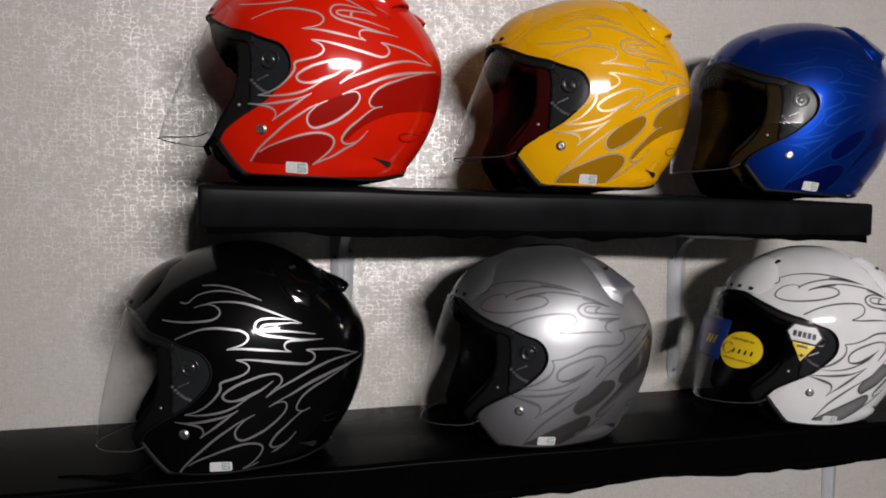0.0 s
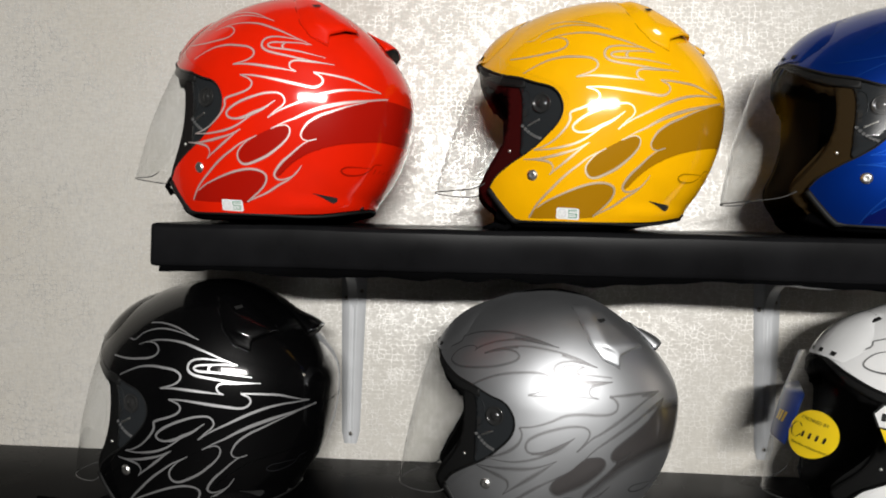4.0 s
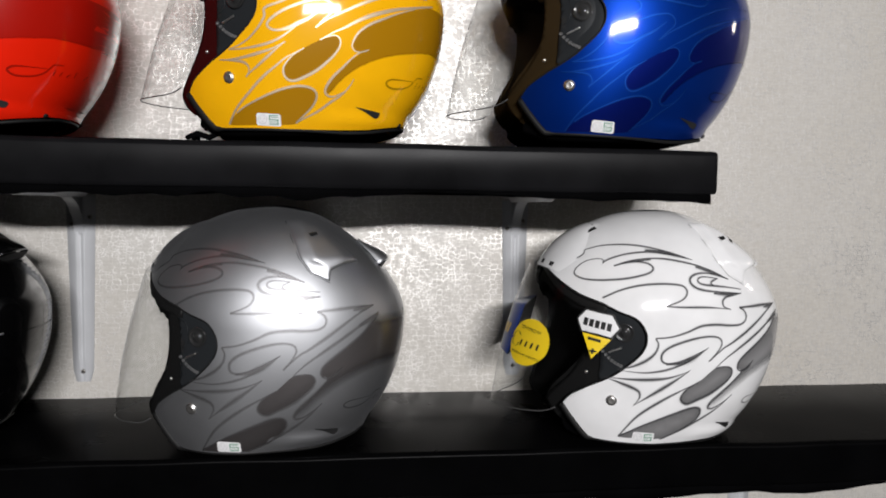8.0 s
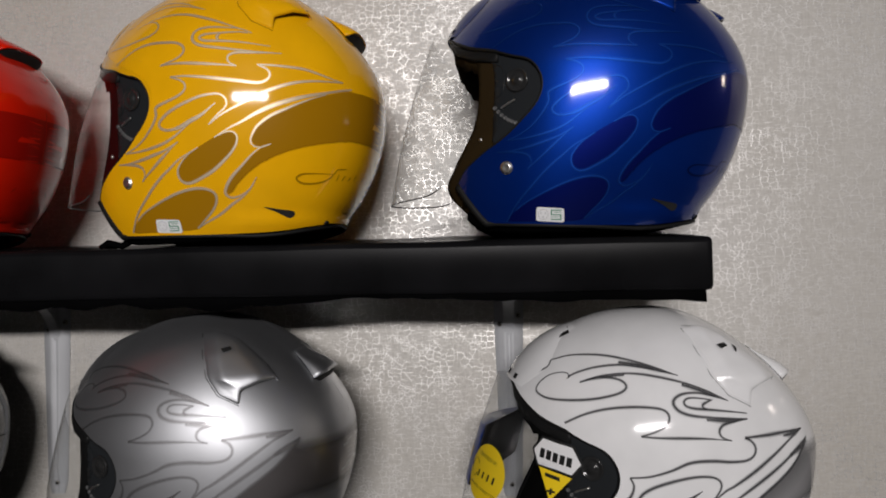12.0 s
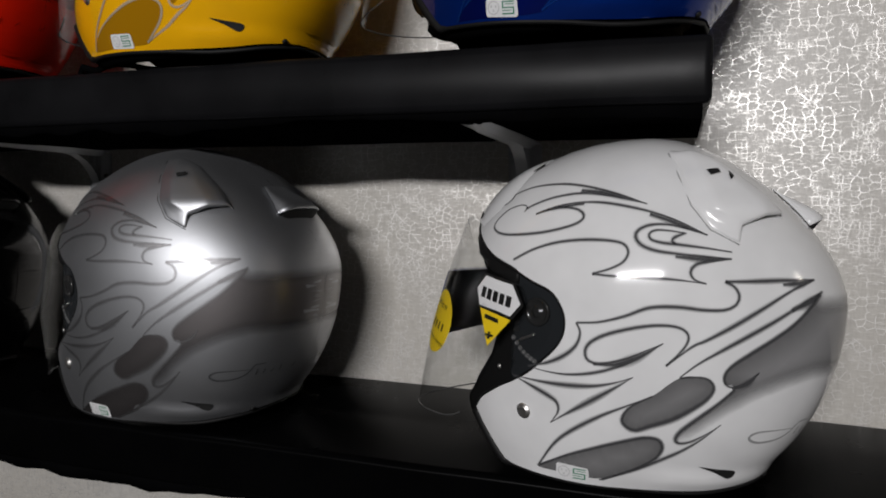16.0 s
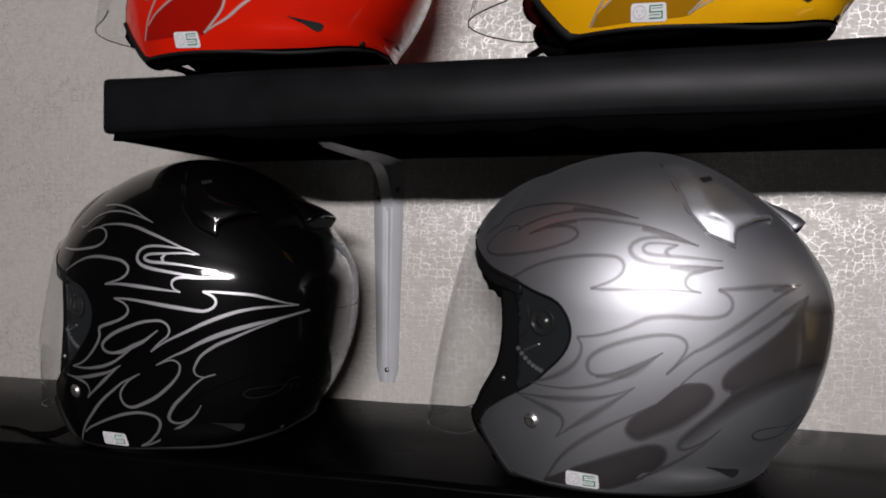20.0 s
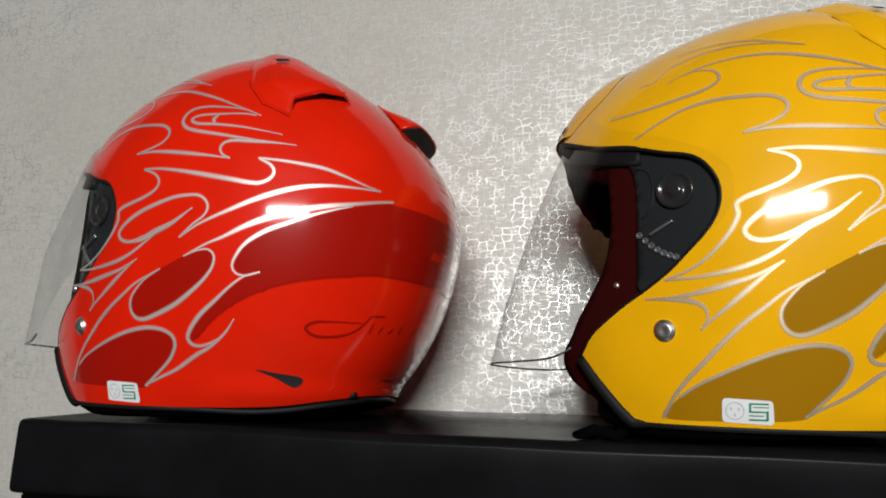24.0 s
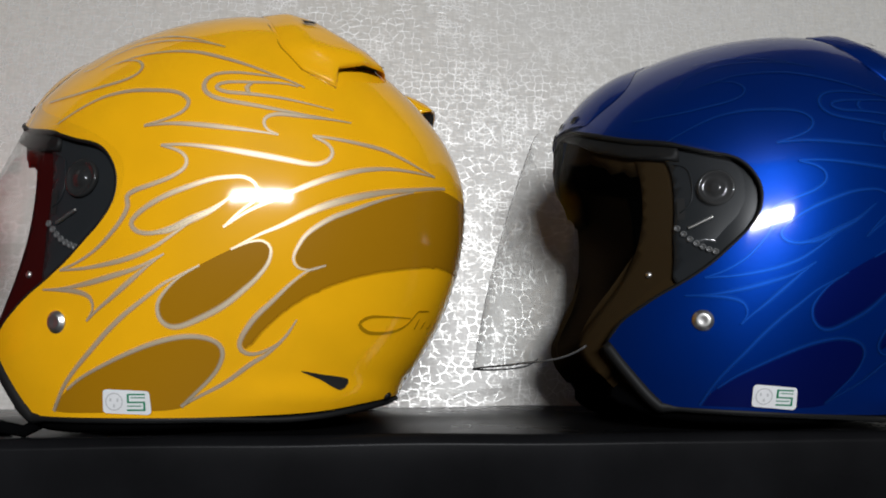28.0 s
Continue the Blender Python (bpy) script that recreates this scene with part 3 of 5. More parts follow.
CURLED_3 = [
    ([(0.0129, 0.1576), (0.0073, 0.1601), (0.0051, 0.1641), (0.0067, 0.1677), (0.013, 0.1699), (0.0258, 0.1701), (0.0388, 0.1701), (0.0504, 0.1699)], 1.2, 2.9, 0.6),
    ([(-0.0563, 0.1608), (-0.0435, 0.1617), (-0.0308, 0.1613), (-0.0152, 0.1601), (0.0004, 0.1588), (0.0129, 0.1576)], 1.5, 2.9, 0.9),
    ([(-0.0462, 0.1496), (-0.0336, 0.1498), (-0.0181, 0.1484), (0.0004, 0.1461), (0.016, 0.1442), (0.0269, 0.1429), (0.0333, 0.1431), (0.0388, 0.1459), (0.0411, 0.1504), (0.0387, 0.1549), (0.0313, 0.1586)], 1.5, 3.2, 1.8),
    ([(0.0304, 0.1589), (0.0417, 0.1587), (0.055, 0.158), (0.0687, 0.1568), (0.0813, 0.1534), (0.0908, 0.1504), (0.099, 0.1486)], 1.5, 2.4, 0.9),
]
CURLED_4 = [
    ([(0.099, 0.1486), (0.0847, 0.1475), (0.0718, 0.1462), (0.0578, 0.1431), (0.0444, 0.1382), (0.0315, 0.1323), (0.019, 0.1258), (0.0066, 0.1194), (-0.0025, 0.1142), (-0.0125, 0.1067)], 1.2, 3.2, 1.2),
    ([(-0.0125, 0.1067), (-0.0041, 0.1154), (0.002, 0.1205), (0.0042, 0.1255), (0.002, 0.1305), (-0.0032, 0.1332), (-0.0103, 0.133), (-0.0194, 0.1314), (-0.0301, 0.1276), (-0.0408, 0.1231), (-0.0501, 0.1178), (-0.0568, 0.1122), (-0.0587, 0.1083), (-0.0557, 0.1045), (-0.0482, 0.1033), (-0.039, 0.1061), (-0.0284, 0.1115), (-0.0178, 0.1167), (-0.0056, 0.1253)], 1.2, 2.9, 0.9),
    ([(-0.0529, 0.1031), (-0.0405, 0.1043), (-0.0299, 0.1097), (-0.0177, 0.1158), (-0.0071, 0.124)], 1.2, 3.8, 0.6),
]
CURLED_5 = [
    ([(-0.0462, 0.1496), (-0.0367, 0.1463), (-0.0325, 0.142), (-0.0334, 0.1372), (-0.0395, 0.1326), (-0.0488, 0.1288), (-0.0582, 0.1255), (-0.0619, 0.1225), (-0.0611, 0.1178), (-0.0635, 0.1116), (-0.0688, 0.1042), (-0.0768, 0.096), (-0.0867, 0.0899), (-0.0971, 0.0863)], 1.5, 2.7, 1.2),
    ([(-0.0971, 0.0863), (-0.0832, 0.0865), (-0.07, 0.0883), (-0.0574, 0.0914), (-0.0465, 0.0963), (-0.0359, 0.1037), (-0.0283, 0.1097)], 1.2, 2.7, 1.2),
    ([(-0.107, 0.077), (-0.0933, 0.077), (-0.0797, 0.079), (-0.0667, 0.0823), (-0.0541, 0.0862), (-0.0413, 0.0929)], 0.6, 3.2, 0.9),
    ([(-0.0413, 0.0929), (-0.0495, 0.0867), (-0.0587, 0.0788), (-0.0681, 0.0706), (-0.0752, 0.0648), (-0.0804, 0.0599)], 0.6, 2.9, 1.2),
    ([(-0.0804, 0.0599), (-0.0771, 0.0655), (-0.0779, 0.0701), (-0.0812, 0.0732), (-0.0898, 0.0755), (-0.107, 0.077)], 0.6, 2.7, 0.9),
]
CURLED_6 = [
    ([(0.1056, 0.1437), (0.0862, 0.1372), (0.0677, 0.1319), (0.0541, 0.1273), (0.041, 0.1222), (0.0283, 0.116), (0.0158, 0.1087), (0.0051, 0.1035), (-0.0085, 0.0956)], 1.8, 4.1, 0.9),
    ([(0.0861, 0.1358), (0.0676, 0.1277), (0.0523, 0.1201), (0.0409, 0.1144), (0.0298, 0.106), (0.0245, 0.0981), (0.0226, 0.092), (0.0251, 0.0879), (0.0313, 0.087), (0.0392, 0.0898)], 0.9, 2.7, 0.9),
    ([(0.0392, 0.0898), (0.0298, 0.0863), (0.022, 0.0801), (0.0128, 0.0709), (0.0037, 0.0619), (-0.0024, 0.053), (-0.0039, 0.0476), (-0.0008, 0.0442), (0.0053, 0.0443), (0.0145, 0.0489), (0.0206, 0.0555), (0.0246, 0.0615)], 0.9, 2.9, 0.6),
    ([(0.0246, 0.0615), (0.0191, 0.0528), (0.0099, 0.0443), (0.0007, 0.0383), (-0.0115, 0.0292), (-0.0238, 0.0226), (-0.0329, 0.0177)], 0.6, 2.7, 1.5),
]
CURLED_7 = [
    ([(-0.0085, 0.0956), (0.0006, 0.0997), (0.0073, 0.1005), (0.0112, 0.097), (0.0103, 0.0901), (0.0052, 0.0825), (-0.0024, 0.075), (-0.0115, 0.0675), (-0.022, 0.0615), (-0.0326, 0.057), (-0.0392, 0.0575), (-0.0432, 0.062), (-0.0438, 0.0679), (-0.0411, 0.0732), (-0.0342, 0.0806), (-0.0236, 0.0874)], 0.9, 3.2, 0.9),
    ([(-0.0236, 0.0874), (-0.0326, 0.0826), (-0.0417, 0.0776), (-0.0509, 0.0703), (-0.0602, 0.063), (-0.0696, 0.0542), (-0.0777, 0.0454), (-0.086, 0.0365), (-0.093, 0.0275), (-0.0994, 0.0152)], 0.9, 2.7, 2.1),
    ([(-0.0913, 0.0259), (-0.0827, 0.032), (-0.0712, 0.0379), (-0.0586, 0.0437), (-0.0447, 0.049), (-0.0311, 0.052), (-0.0205, 0.0515), (-0.0139, 0.0484), (-0.0121, 0.0434), (-0.0145, 0.0366), (-0.0191, 0.0306), (-0.0252, 0.0246), (-0.0329, 0.0171)], 1.5, 2.7, 1.8),
]
CURLED = CURLED_1 + CURLED_2 + CURLED_3 + CURLED_4 + CURLED_5 + CURLED_6 + CURLED_7
CURLED_BAND = [(0.1031, 0.1417), (0.0861, 0.1351), (0.0676, 0.127), (0.0523, 0.1195), (0.0409, 0.1138), (0.0304, 0.1054), (0.0251, 0.0975), (0.0238, 0.0921), (0.0263, 0.088), (0.0313, 0.0867), (0.022, 0.0789), (0.0128, 0.0695), (0.0043, 0.061), (-0.0015, 0.0524), (-0.0024, 0.0477), (0.0007, 0.0465), (0.0083, 0.0546), (0.019, 0.0646), (0.0314, 0.073), (0.0473, 0.0807), (0.0639, 0.0864), (0.0819, 0.0909), (0.1006, 0.0953)]
CURLED_LEAF = [(-0.0085, 0.0956), (0.0006, 0.0997), (0.0073, 0.1005), (0.0112, 0.097), (0.0103, 0.0901), (0.0052, 0.0825), (-0.0024, 0.075), (-0.0115, 0.0675), (-0.022, 0.0615), (-0.0326, 0.057), (-0.0392, 0.0575), (-0.0432, 0.062), (-0.0438, 0.0679), (-0.0411, 0.0732), (-0.0342, 0.0806), (-0.0236, 0.0874)]
CURLED_BASE = [(-0.0949, 0.0223), (-0.0827, 0.032), (-0.0712, 0.0379), (-0.0586, 0.0437), (-0.0447, 0.049), (-0.0311, 0.052), (-0.0205, 0.0515), (-0.0139, 0.0484), (-0.0121, 0.0434), (-0.0145, 0.0366), (-0.0191, 0.0306), (-0.0252, 0.0246), (-0.0329, 0.0165), (-0.0605, 0.0146), (-0.0979, 0.0149)]
# Barbed flames (silver, white):
BARBED_1 = [
    ([(-0.1218, 0.2204), (-0.1043, 0.2265), (-0.0802, 0.229), (-0.0577, 0.2268), (-0.0368, 0.2221), (-0.0187, 0.2165)], 1.2, 2.0, 0.4),
    ([(-0.1085, 0.2086), (-0.1005, 0.2132), (-0.085, 0.2189), (-0.0655, 0.2224), (-0.0487, 0.2217), (-0.0346, 0.2198), (-0.0187, 0.2165)], 1.6, 2.0, 0.4),
    ([(-0.0659, 0.2245), (-0.049, 0.2233), (-0.0327, 0.2198), (-0.0187, 0.2165)], 2.3, 3.5, 0.4),
    ([(-0.1218, 0.2204), (-0.1254, 0.2143), (-0.1387, 0.2064), (-0.1499, 0.1998)], 1.2, 1.6, 1.6),
    ([(-0.1091, 0.2068), (-0.1074, 0.2104), (-0.112, 0.212), (-0.1233, 0.2084), (-0.1328, 0.2003), (-0.1356, 0.1934), (-0.1289, 0.1895), (-0.1156, 0.1893), (-0.0917, 0.1927), (-0.0725, 0.198), (-0.0634, 0.2025), (-0.0615, 0.2066), (-0.0658, 0.2104), (-0.0768, 0.2116), (-0.0878, 0.2099), (-0.0988, 0.2056)], 0.8, 2.0, 1.6),
]
BARBED_2 = [
    ([(-0.0988, 0.2056), (-0.0834, 0.2109), (-0.0705, 0.2135), (-0.0622, 0.2147)], 0.4, 2.7, 1.6),
    ([(-0.0988, 0.2056), (-0.0835, 0.2118), (-0.0686, 0.2152), (-0.0521, 0.2163), (-0.0361, 0.2149), (-0.0168, 0.2115), (-0.0018, 0.2072), (0.01, 0.2025), (0.021, 0.1975)], 0.4, 2.0, 0.4),
    ([(-0.0166, 0.2096), (-0.0017, 0.2053), (0.021, 0.1975)], 2.3, 3.1, 0.4),
    ([(-0.1125, 0.1711), (-0.0967, 0.1801), (-0.0796, 0.1863), (-0.0611, 0.1896), (-0.0433, 0.1904), (-0.0325, 0.1888), (-0.0287, 0.1834), (-0.0316, 0.1767), (-0.0398, 0.1716), (-0.0518, 0.1671)], 1.6, 2.0, 1.2),
    ([(0.021, 0.1975), (0.0076, 0.2013), (-0.0052, 0.2033), (-0.0161, 0.2023), (-0.0232, 0.1985), (-0.0247, 0.1939), (-0.0206, 0.1888), (-0.0112, 0.1856), (0.0033, 0.1843), (0.021, 0.1834), (0.0369, 0.1828)], 0.8, 2.3, 0.8),
]
BARBED_3 = [
    ([(0.0078, 0.1979), (-0.0031, 0.1992), (-0.0122, 0.1991), (-0.016, 0.1963), (-0.0147, 0.1929), (-0.008, 0.1911), (0.0047, 0.1903), (0.0207, 0.189), (0.0367, 0.1872)], 0.8, 2.0, 0.8),
    ([(0.0067, 0.1979), (0.0008, 0.1953), (-0.0009, 0.1926), (0.0022, 0.1902)], 1.2, 2.0, 1.2),
    ([(0.0369, 0.1828), (0.0212, 0.1801), (0.0143, 0.1775), (0.0118, 0.1729), (0.0142, 0.1683), (0.0221, 0.1658)], 0.8, 2.0, 0.8),
    ([(0.0016, 0.1823), (0.0176, 0.1818), (0.0369, 0.1828)], 1.6, 3.5, 0.4),
    ([(-0.0518, 0.1671), (-0.0376, 0.1668), (-0.0136, 0.1675), (0.0043, 0.1673), (0.0221, 0.1658)], 1.2, 2.0, 0.4),
    ([(-0.0606, 0.1325), (-0.0451, 0.1348), (-0.0284, 0.1405), (-0.0124, 0.1477), (0.0054, 0.1495), (0.0214, 0.1487), (0.0347, 0.1496), (0.0414, 0.1536), (0.0428, 0.1592), (0.0397, 0.1646), (0.0335, 0.1679)], 1.2, 2.3, 1.6),
]
BARBED_4 = [
    ([(0.0335, 0.1679), (0.05, 0.1688), (0.0715, 0.1703), (0.0908, 0.1709)], 1.6, 2.7, 0.8),
    ([(0.0908, 0.1709), (0.0755, 0.1634), (0.0581, 0.1514), (0.0413, 0.1395), (0.0245, 0.1286), (0.016, 0.1238), (0.0001, 0.1092)], 1.2, 2.7, 0.8),
    ([(0.0698, 0.1673), (0.079, 0.1682), (0.0908, 0.1709)], 1.6, 4.3, 0.4),
    ([(0.0001, 0.1092), (0.0075, 0.1177), (0.0126, 0.1258), (0.013, 0.1312), (0.0092, 0.1351), (0.0009, 0.1367), (-0.0116, 0.1356), (-0.026, 0.1319), (-0.0407, 0.1263), (-0.0501, 0.12), (-0.0533, 0.114), (-0.0522, 0.1085), (-0.0474, 0.106), (-0.0378, 0.1073), (-0.0249, 0.1121), (-0.0124, 0.1189), (-0.0023, 0.1245)], 1.2, 2.3, 0.4),
    ([(-0.0474, 0.1048), (-0.0321, 0.1068), (-0.0176, 0.1137), (-0.0023, 0.1245)], 1.2, 4.7, 0.4),
]
BARBED_5 = [
    ([(-0.0606, 0.1325), (-0.0575, 0.1262), (-0.0598, 0.117), (-0.0676, 0.1085), (-0.0799, 0.101), (-0.0953, 0.0953)], 1.2, 2.7, 0.8),
    ([(-0.0953, 0.0953), (-0.0818, 0.0943), (-0.0669, 0.0946), (-0.0509, 0.0977), (-0.0357, 0.1031), (-0.0211, 0.1109), (-0.0023, 0.1245)], 0.4, 2.0, 0.4),
    ([(-0.1079, 0.0859), (-0.0881, 0.0858), (-0.0666, 0.0868), (-0.0466, 0.0894), (-0.0315, 0.094), (-0.0205, 0.0991)], 0.4, 3.1, 0.4),
    ([(-0.0205, 0.0991), (-0.0332, 0.0893), (-0.0501, 0.0767), (-0.0659, 0.0648), (-0.0763, 0.0563)], 0.4, 3.5, 0.4),
    ([(-0.0763, 0.0563), (-0.0709, 0.0659), (-0.072, 0.0726), (-0.0781, 0.0764), (-0.0902, 0.0806), (-0.1079, 0.0859)], 0.4, 3.1, 0.4),
    ([(0.0968, 0.163), (0.0816, 0.1538), (0.0659, 0.1431), (0.0489, 0.1319), (0.0321, 0.1207), (0.0203, 0.1122), (0.0095, 0.1022)], 1.6, 2.7, 0.8),
]
BARBED_6 = [
    ([(0.0763, 0.1508), (0.0872, 0.1557), (0.0968, 0.163)], 2.3, 4.7, 0.4),
    ([(0.0096, 0.1018), (0.0227, 0.1034), (0.0292, 0.1011), (0.0315, 0.0953), (0.0274, 0.0877), (0.0189, 0.08), (0.0068, 0.0713), (-0.0076, 0.0646), (-0.0167, 0.0604), (-0.0224, 0.0618), (-0.0264, 0.0664), (-0.0248, 0.073), (-0.0195, 0.0792), (-0.007, 0.0873)], 0.8, 3.1, 0.8),
    ([(-0.007, 0.0873), (-0.0232, 0.0783), (-0.0419, 0.0675), (-0.0614, 0.053), (-0.0738, 0.0398), (-0.0858, 0.0188)], 0.4, 2.7, 1.2),
    ([(0.0956, 0.1612), (0.0805, 0.1433), (0.0668, 0.1318), (0.0532, 0.1218), (0.0415, 0.1124), (0.0374, 0.1056), (0.0386, 0.0997), (0.0445, 0.0977), (0.052, 0.1015), (0.059, 0.1085)], 2.0, 2.3, 0.8),
    ([(0.0428, 0.0968), (0.0514, 0.1003), (0.059, 0.1085)], 1.2, 3.5, 0.4),
]
BARBED_7 = [
    ([(0.0446, 0.0961), (0.0347, 0.0854), (0.023, 0.0741), (0.0128, 0.0637), (0.0095, 0.0572), (0.0116, 0.0539), (0.0188, 0.0555), (0.0293, 0.0626), (0.0378, 0.0701)], 1.6, 2.7, 0.4),
    ([(0.0378, 0.0701), (0.026, 0.0579), (0.0138, 0.0477), (-0.0006, 0.0382), (-0.0173, 0.0281), (-0.0405, 0.017)], 0.4, 2.7, 1.2),
    ([(-0.0858, 0.0188), (-0.0652, 0.0326), (-0.045, 0.0427), (-0.0258, 0.0508), (-0.0109, 0.0559), (-0.0015, 0.0552), (0.0015, 0.0492), (-0.0015, 0.0414), (-0.0099, 0.0338), (-0.0211, 0.0267), (-0.0385, 0.0173)], 1.2, 2.3, 1.2),
]
BARBED = BARBED_1 + BARBED_2 + BARBED_3 + BARBED_4 + BARBED_5 + BARBED_6 + BARBED_7
BARBED_BAND = [(0.0956, 0.1612), (0.0805, 0.1433), (0.0668, 0.1318), (0.0532, 0.1218), (0.0415, 0.1124), (0.0374, 0.1056), (0.0386, 0.0997), (0.0445, 0.0977), (0.0347, 0.0854), (0.023, 0.0741), (0.0128, 0.0637), (0.0095, 0.0572), (0.0127, 0.0544), (0.0222, 0.0603), (0.0375, 0.0731), (0.0563, 0.0863), (0.0775, 0.0964), (0.0967, 0.1024)]
BARBED_LEAF = [(0.0096, 0.1018), (0.0227, 0.1034), (0.0292, 0.1011), (0.0315, 0.0953), (0.0274, 0.0877), (0.0189, 0.08), (0.0068, 0.0713), (-0.0076, 0.0646), (-0.0167, 0.0604), (-0.0224, 0.0618), (-0.0264, 0.0664), (-0.0248, 0.073), (-0.0195, 0.0792), (-0.007, 0.0873)]
BARBED_BASE = [(-0.0858, 0.0188), (-0.0652, 0.0326), (-0.045, 0.0427), (-0.0258, 0.0508), (-0.0109, 0.0559), (-0.0015, 0.0552), (0.0015, 0.0492), (-0.0015, 0.0414), (-0.0099, 0.0338), (-0.0211, 0.0267), (-0.0405, 0.018), (-0.0651, 0.0183)]
# lines, field round the back with the point at which its lower edge begins, and closed fields
ARTWORK = {"curled": (CURLED, CURLED_BAND, 15, (CURLED_LEAF, CURLED_BASE)), "barbed": (BARBED, BARBED_BAND, 12, (BARBED_LEAF, BARBED_BASE))}


# The visor: a bowed clear sheet in front of the opening, nearly flat across its front.
VISOR_LOW, VISOR_TOP, VISOR_RIM = 0.030, 0.207, 0.1985


def visor_front(z):
    s = (VISOR_TOP - z) / 0.177
    return -0.1685 - 0.062 * s + 0.0225 * s * s


BOW_X, BOW_Y = 1.9, 1.8   # how square the visor's plan is


def visor_half(z):
    return 0.1195 - 0.42 * max(0.0, 0.10 - z) - 0.10 * max(0.0, z - 0.16)


def visor_point(x, z, lift=0.0):
    f = (x + 0.055) / (visor_front(z) + 0.055)
    y = -visor_half(z) * max(0.0, 1 - max(0.0, f) ** BOW_X) ** (1 / BOW_Y)
    n = Vector((-0.6 if f > 0.5 else -0.1, -1, 0)).normalized()
    return Vector((x, y, z)) + n * lift


VISOR_EDGE = [(visor_front(VISOR_RIM), VISOR_RIM), (-0.158, 0.1905), (-0.143, 0.1750), (-0.116, 0.1630), (-0.098, 0.1560), (-0.0855, 0.1490), (-0.078, 0.141), (-0.076, 0.129), (-0.079, 0.1175), (-0.088, 0.1065),
              (-0.098, 0.094), (-0.112, 0.083), (-0.125, 0.071), (-0.137, 0.058), (-0.148, 0.046), (-0.162, 0.037), (-0.186, 0.0325), (visor_front(VISOR_LOW), VISOR_LOW)]


def visor_mesh():
    edge = spline(VISOR_EDGE, 0.003)
    tall = VISOR_RIM - VISOR_LOW
    front = [Vector((visor_front(VISOR_LOW + tall * i / 40), VISOR_LOW + tall * i / 40)) for i in range(1, 40)]
    extra = []
    for j in range(34):
        z = VISOR_LOW + 0.001 + (tall - 0.002) * (j + 0.5) / 34
        for i in range(40):
            f = math.sin(math.pi / 2 * (i + 0.5 * (j % 2)) / 40)
            if f < 0.9993:
                extra.append((-0.055 + (visor_front(z) + 0.055) * f, z))
    verts, faces = fill(edge + front, extra, 0.0002)
    bm = bmesh.new()
    for side in (-1, 1):
        made = [bm.verts.new(visor_point(v.x, v.y) * Vector((1, -side, 1))) for v in verts]
        for f in faces:
            bm.faces.new([made[k] for k in (f if side < 0 else f[::-1])])
    bmesh.ops.remove_doubles(bm, verts=bm.verts[:], dist=0.0003)
    return bm, edge


def true_normals(ob):
    """Gives a mesh that lies on the shell the exact normals of the shell's form, for clean reflections."""
    me, out = ob.data, []
    for v in me.vertices:
        x, y, z = v.co
        if flare(x, z - 0.004) > 0:
            out.append(v.normal.copy())
            continue
        out.append(shell_normal(x, y, z))
    me.normals_split_custom_set_from_vertices(out)
    return ob


def visor_normals(ob):
    """Exact normals of the bowed visor."""
    def value(x, y, z):
        f = max(0.0, (x + 0.055) / (visor_front(z) + 0.055))
        return f ** BOW_X + (abs(y) / visor_half(z)) ** BOW_Y
    e, out = 0.0005, []
    for v in ob.data.vertices:
        x, y, z = v.co
        out.append(Vector((value(x + e, y, z) - value(x - e, y, z), value(x, y + e, z) - value(x, y - e, z), value(x, y, z + e) - value(x, y, z - e))).normalized())
    ob.data.normals_split_custom_set_from_vertices(out)
    return ob


def disc(centre, normal, radius, depth, rings=((1.0, 0.0), (1.0, 0.6), (0.8, 1.0)), segments=24):
    """A turned button: rings of radius and height, on a place of the shell."""
    rot = normal.to_track_quat("Z", "Y").to_matrix().to_4x4()
    m = Matrix.Translation(centre) @ rot
    bm = bmesh.new()
    rows = [[bm.verts.new(m @ Vector((radius * r * math.cos(a), radius * r * math.sin(a), depth * h))) for a in (2 * math.pi * k / segments for k in range(segments))] for r, h in rings]
    for a, b in zip(rows, rows[1:]):
        for k in range(segments):
            bm.faces.new((a[k], a[(k + 1) % segments], b[(k + 1) % segments], b[k]))
    bm.faces.new(rows[-1])
    return bm


def mirrored(bm):
    for v in bm.verts:
        v.co.y = -v.co.y
    bmesh.ops.reverse_faces(bm, faces=bm.faces[:])
    return bm


def crown_point(x, deg, lift, side):
    """A place on the crown: x along the shell, degrees from the middle down the side."""
    a = radians(deg)
    lo, hi = 0.0, 1.3
    for _ in range(30):
        mid = (lo + hi) / 2
        y, z = HALF * mid * math.sin(a), ZC + 0.1255 * mid * math.cos(a)
        lo, hi = (mid, hi) if y < shell_half(x, z) else (lo, mid)
    p = Vector((x, y, z)) + shell_normal(x, max(y, 0.002), z) * lift
    return Vector((p.x, side * p.y, p.z))


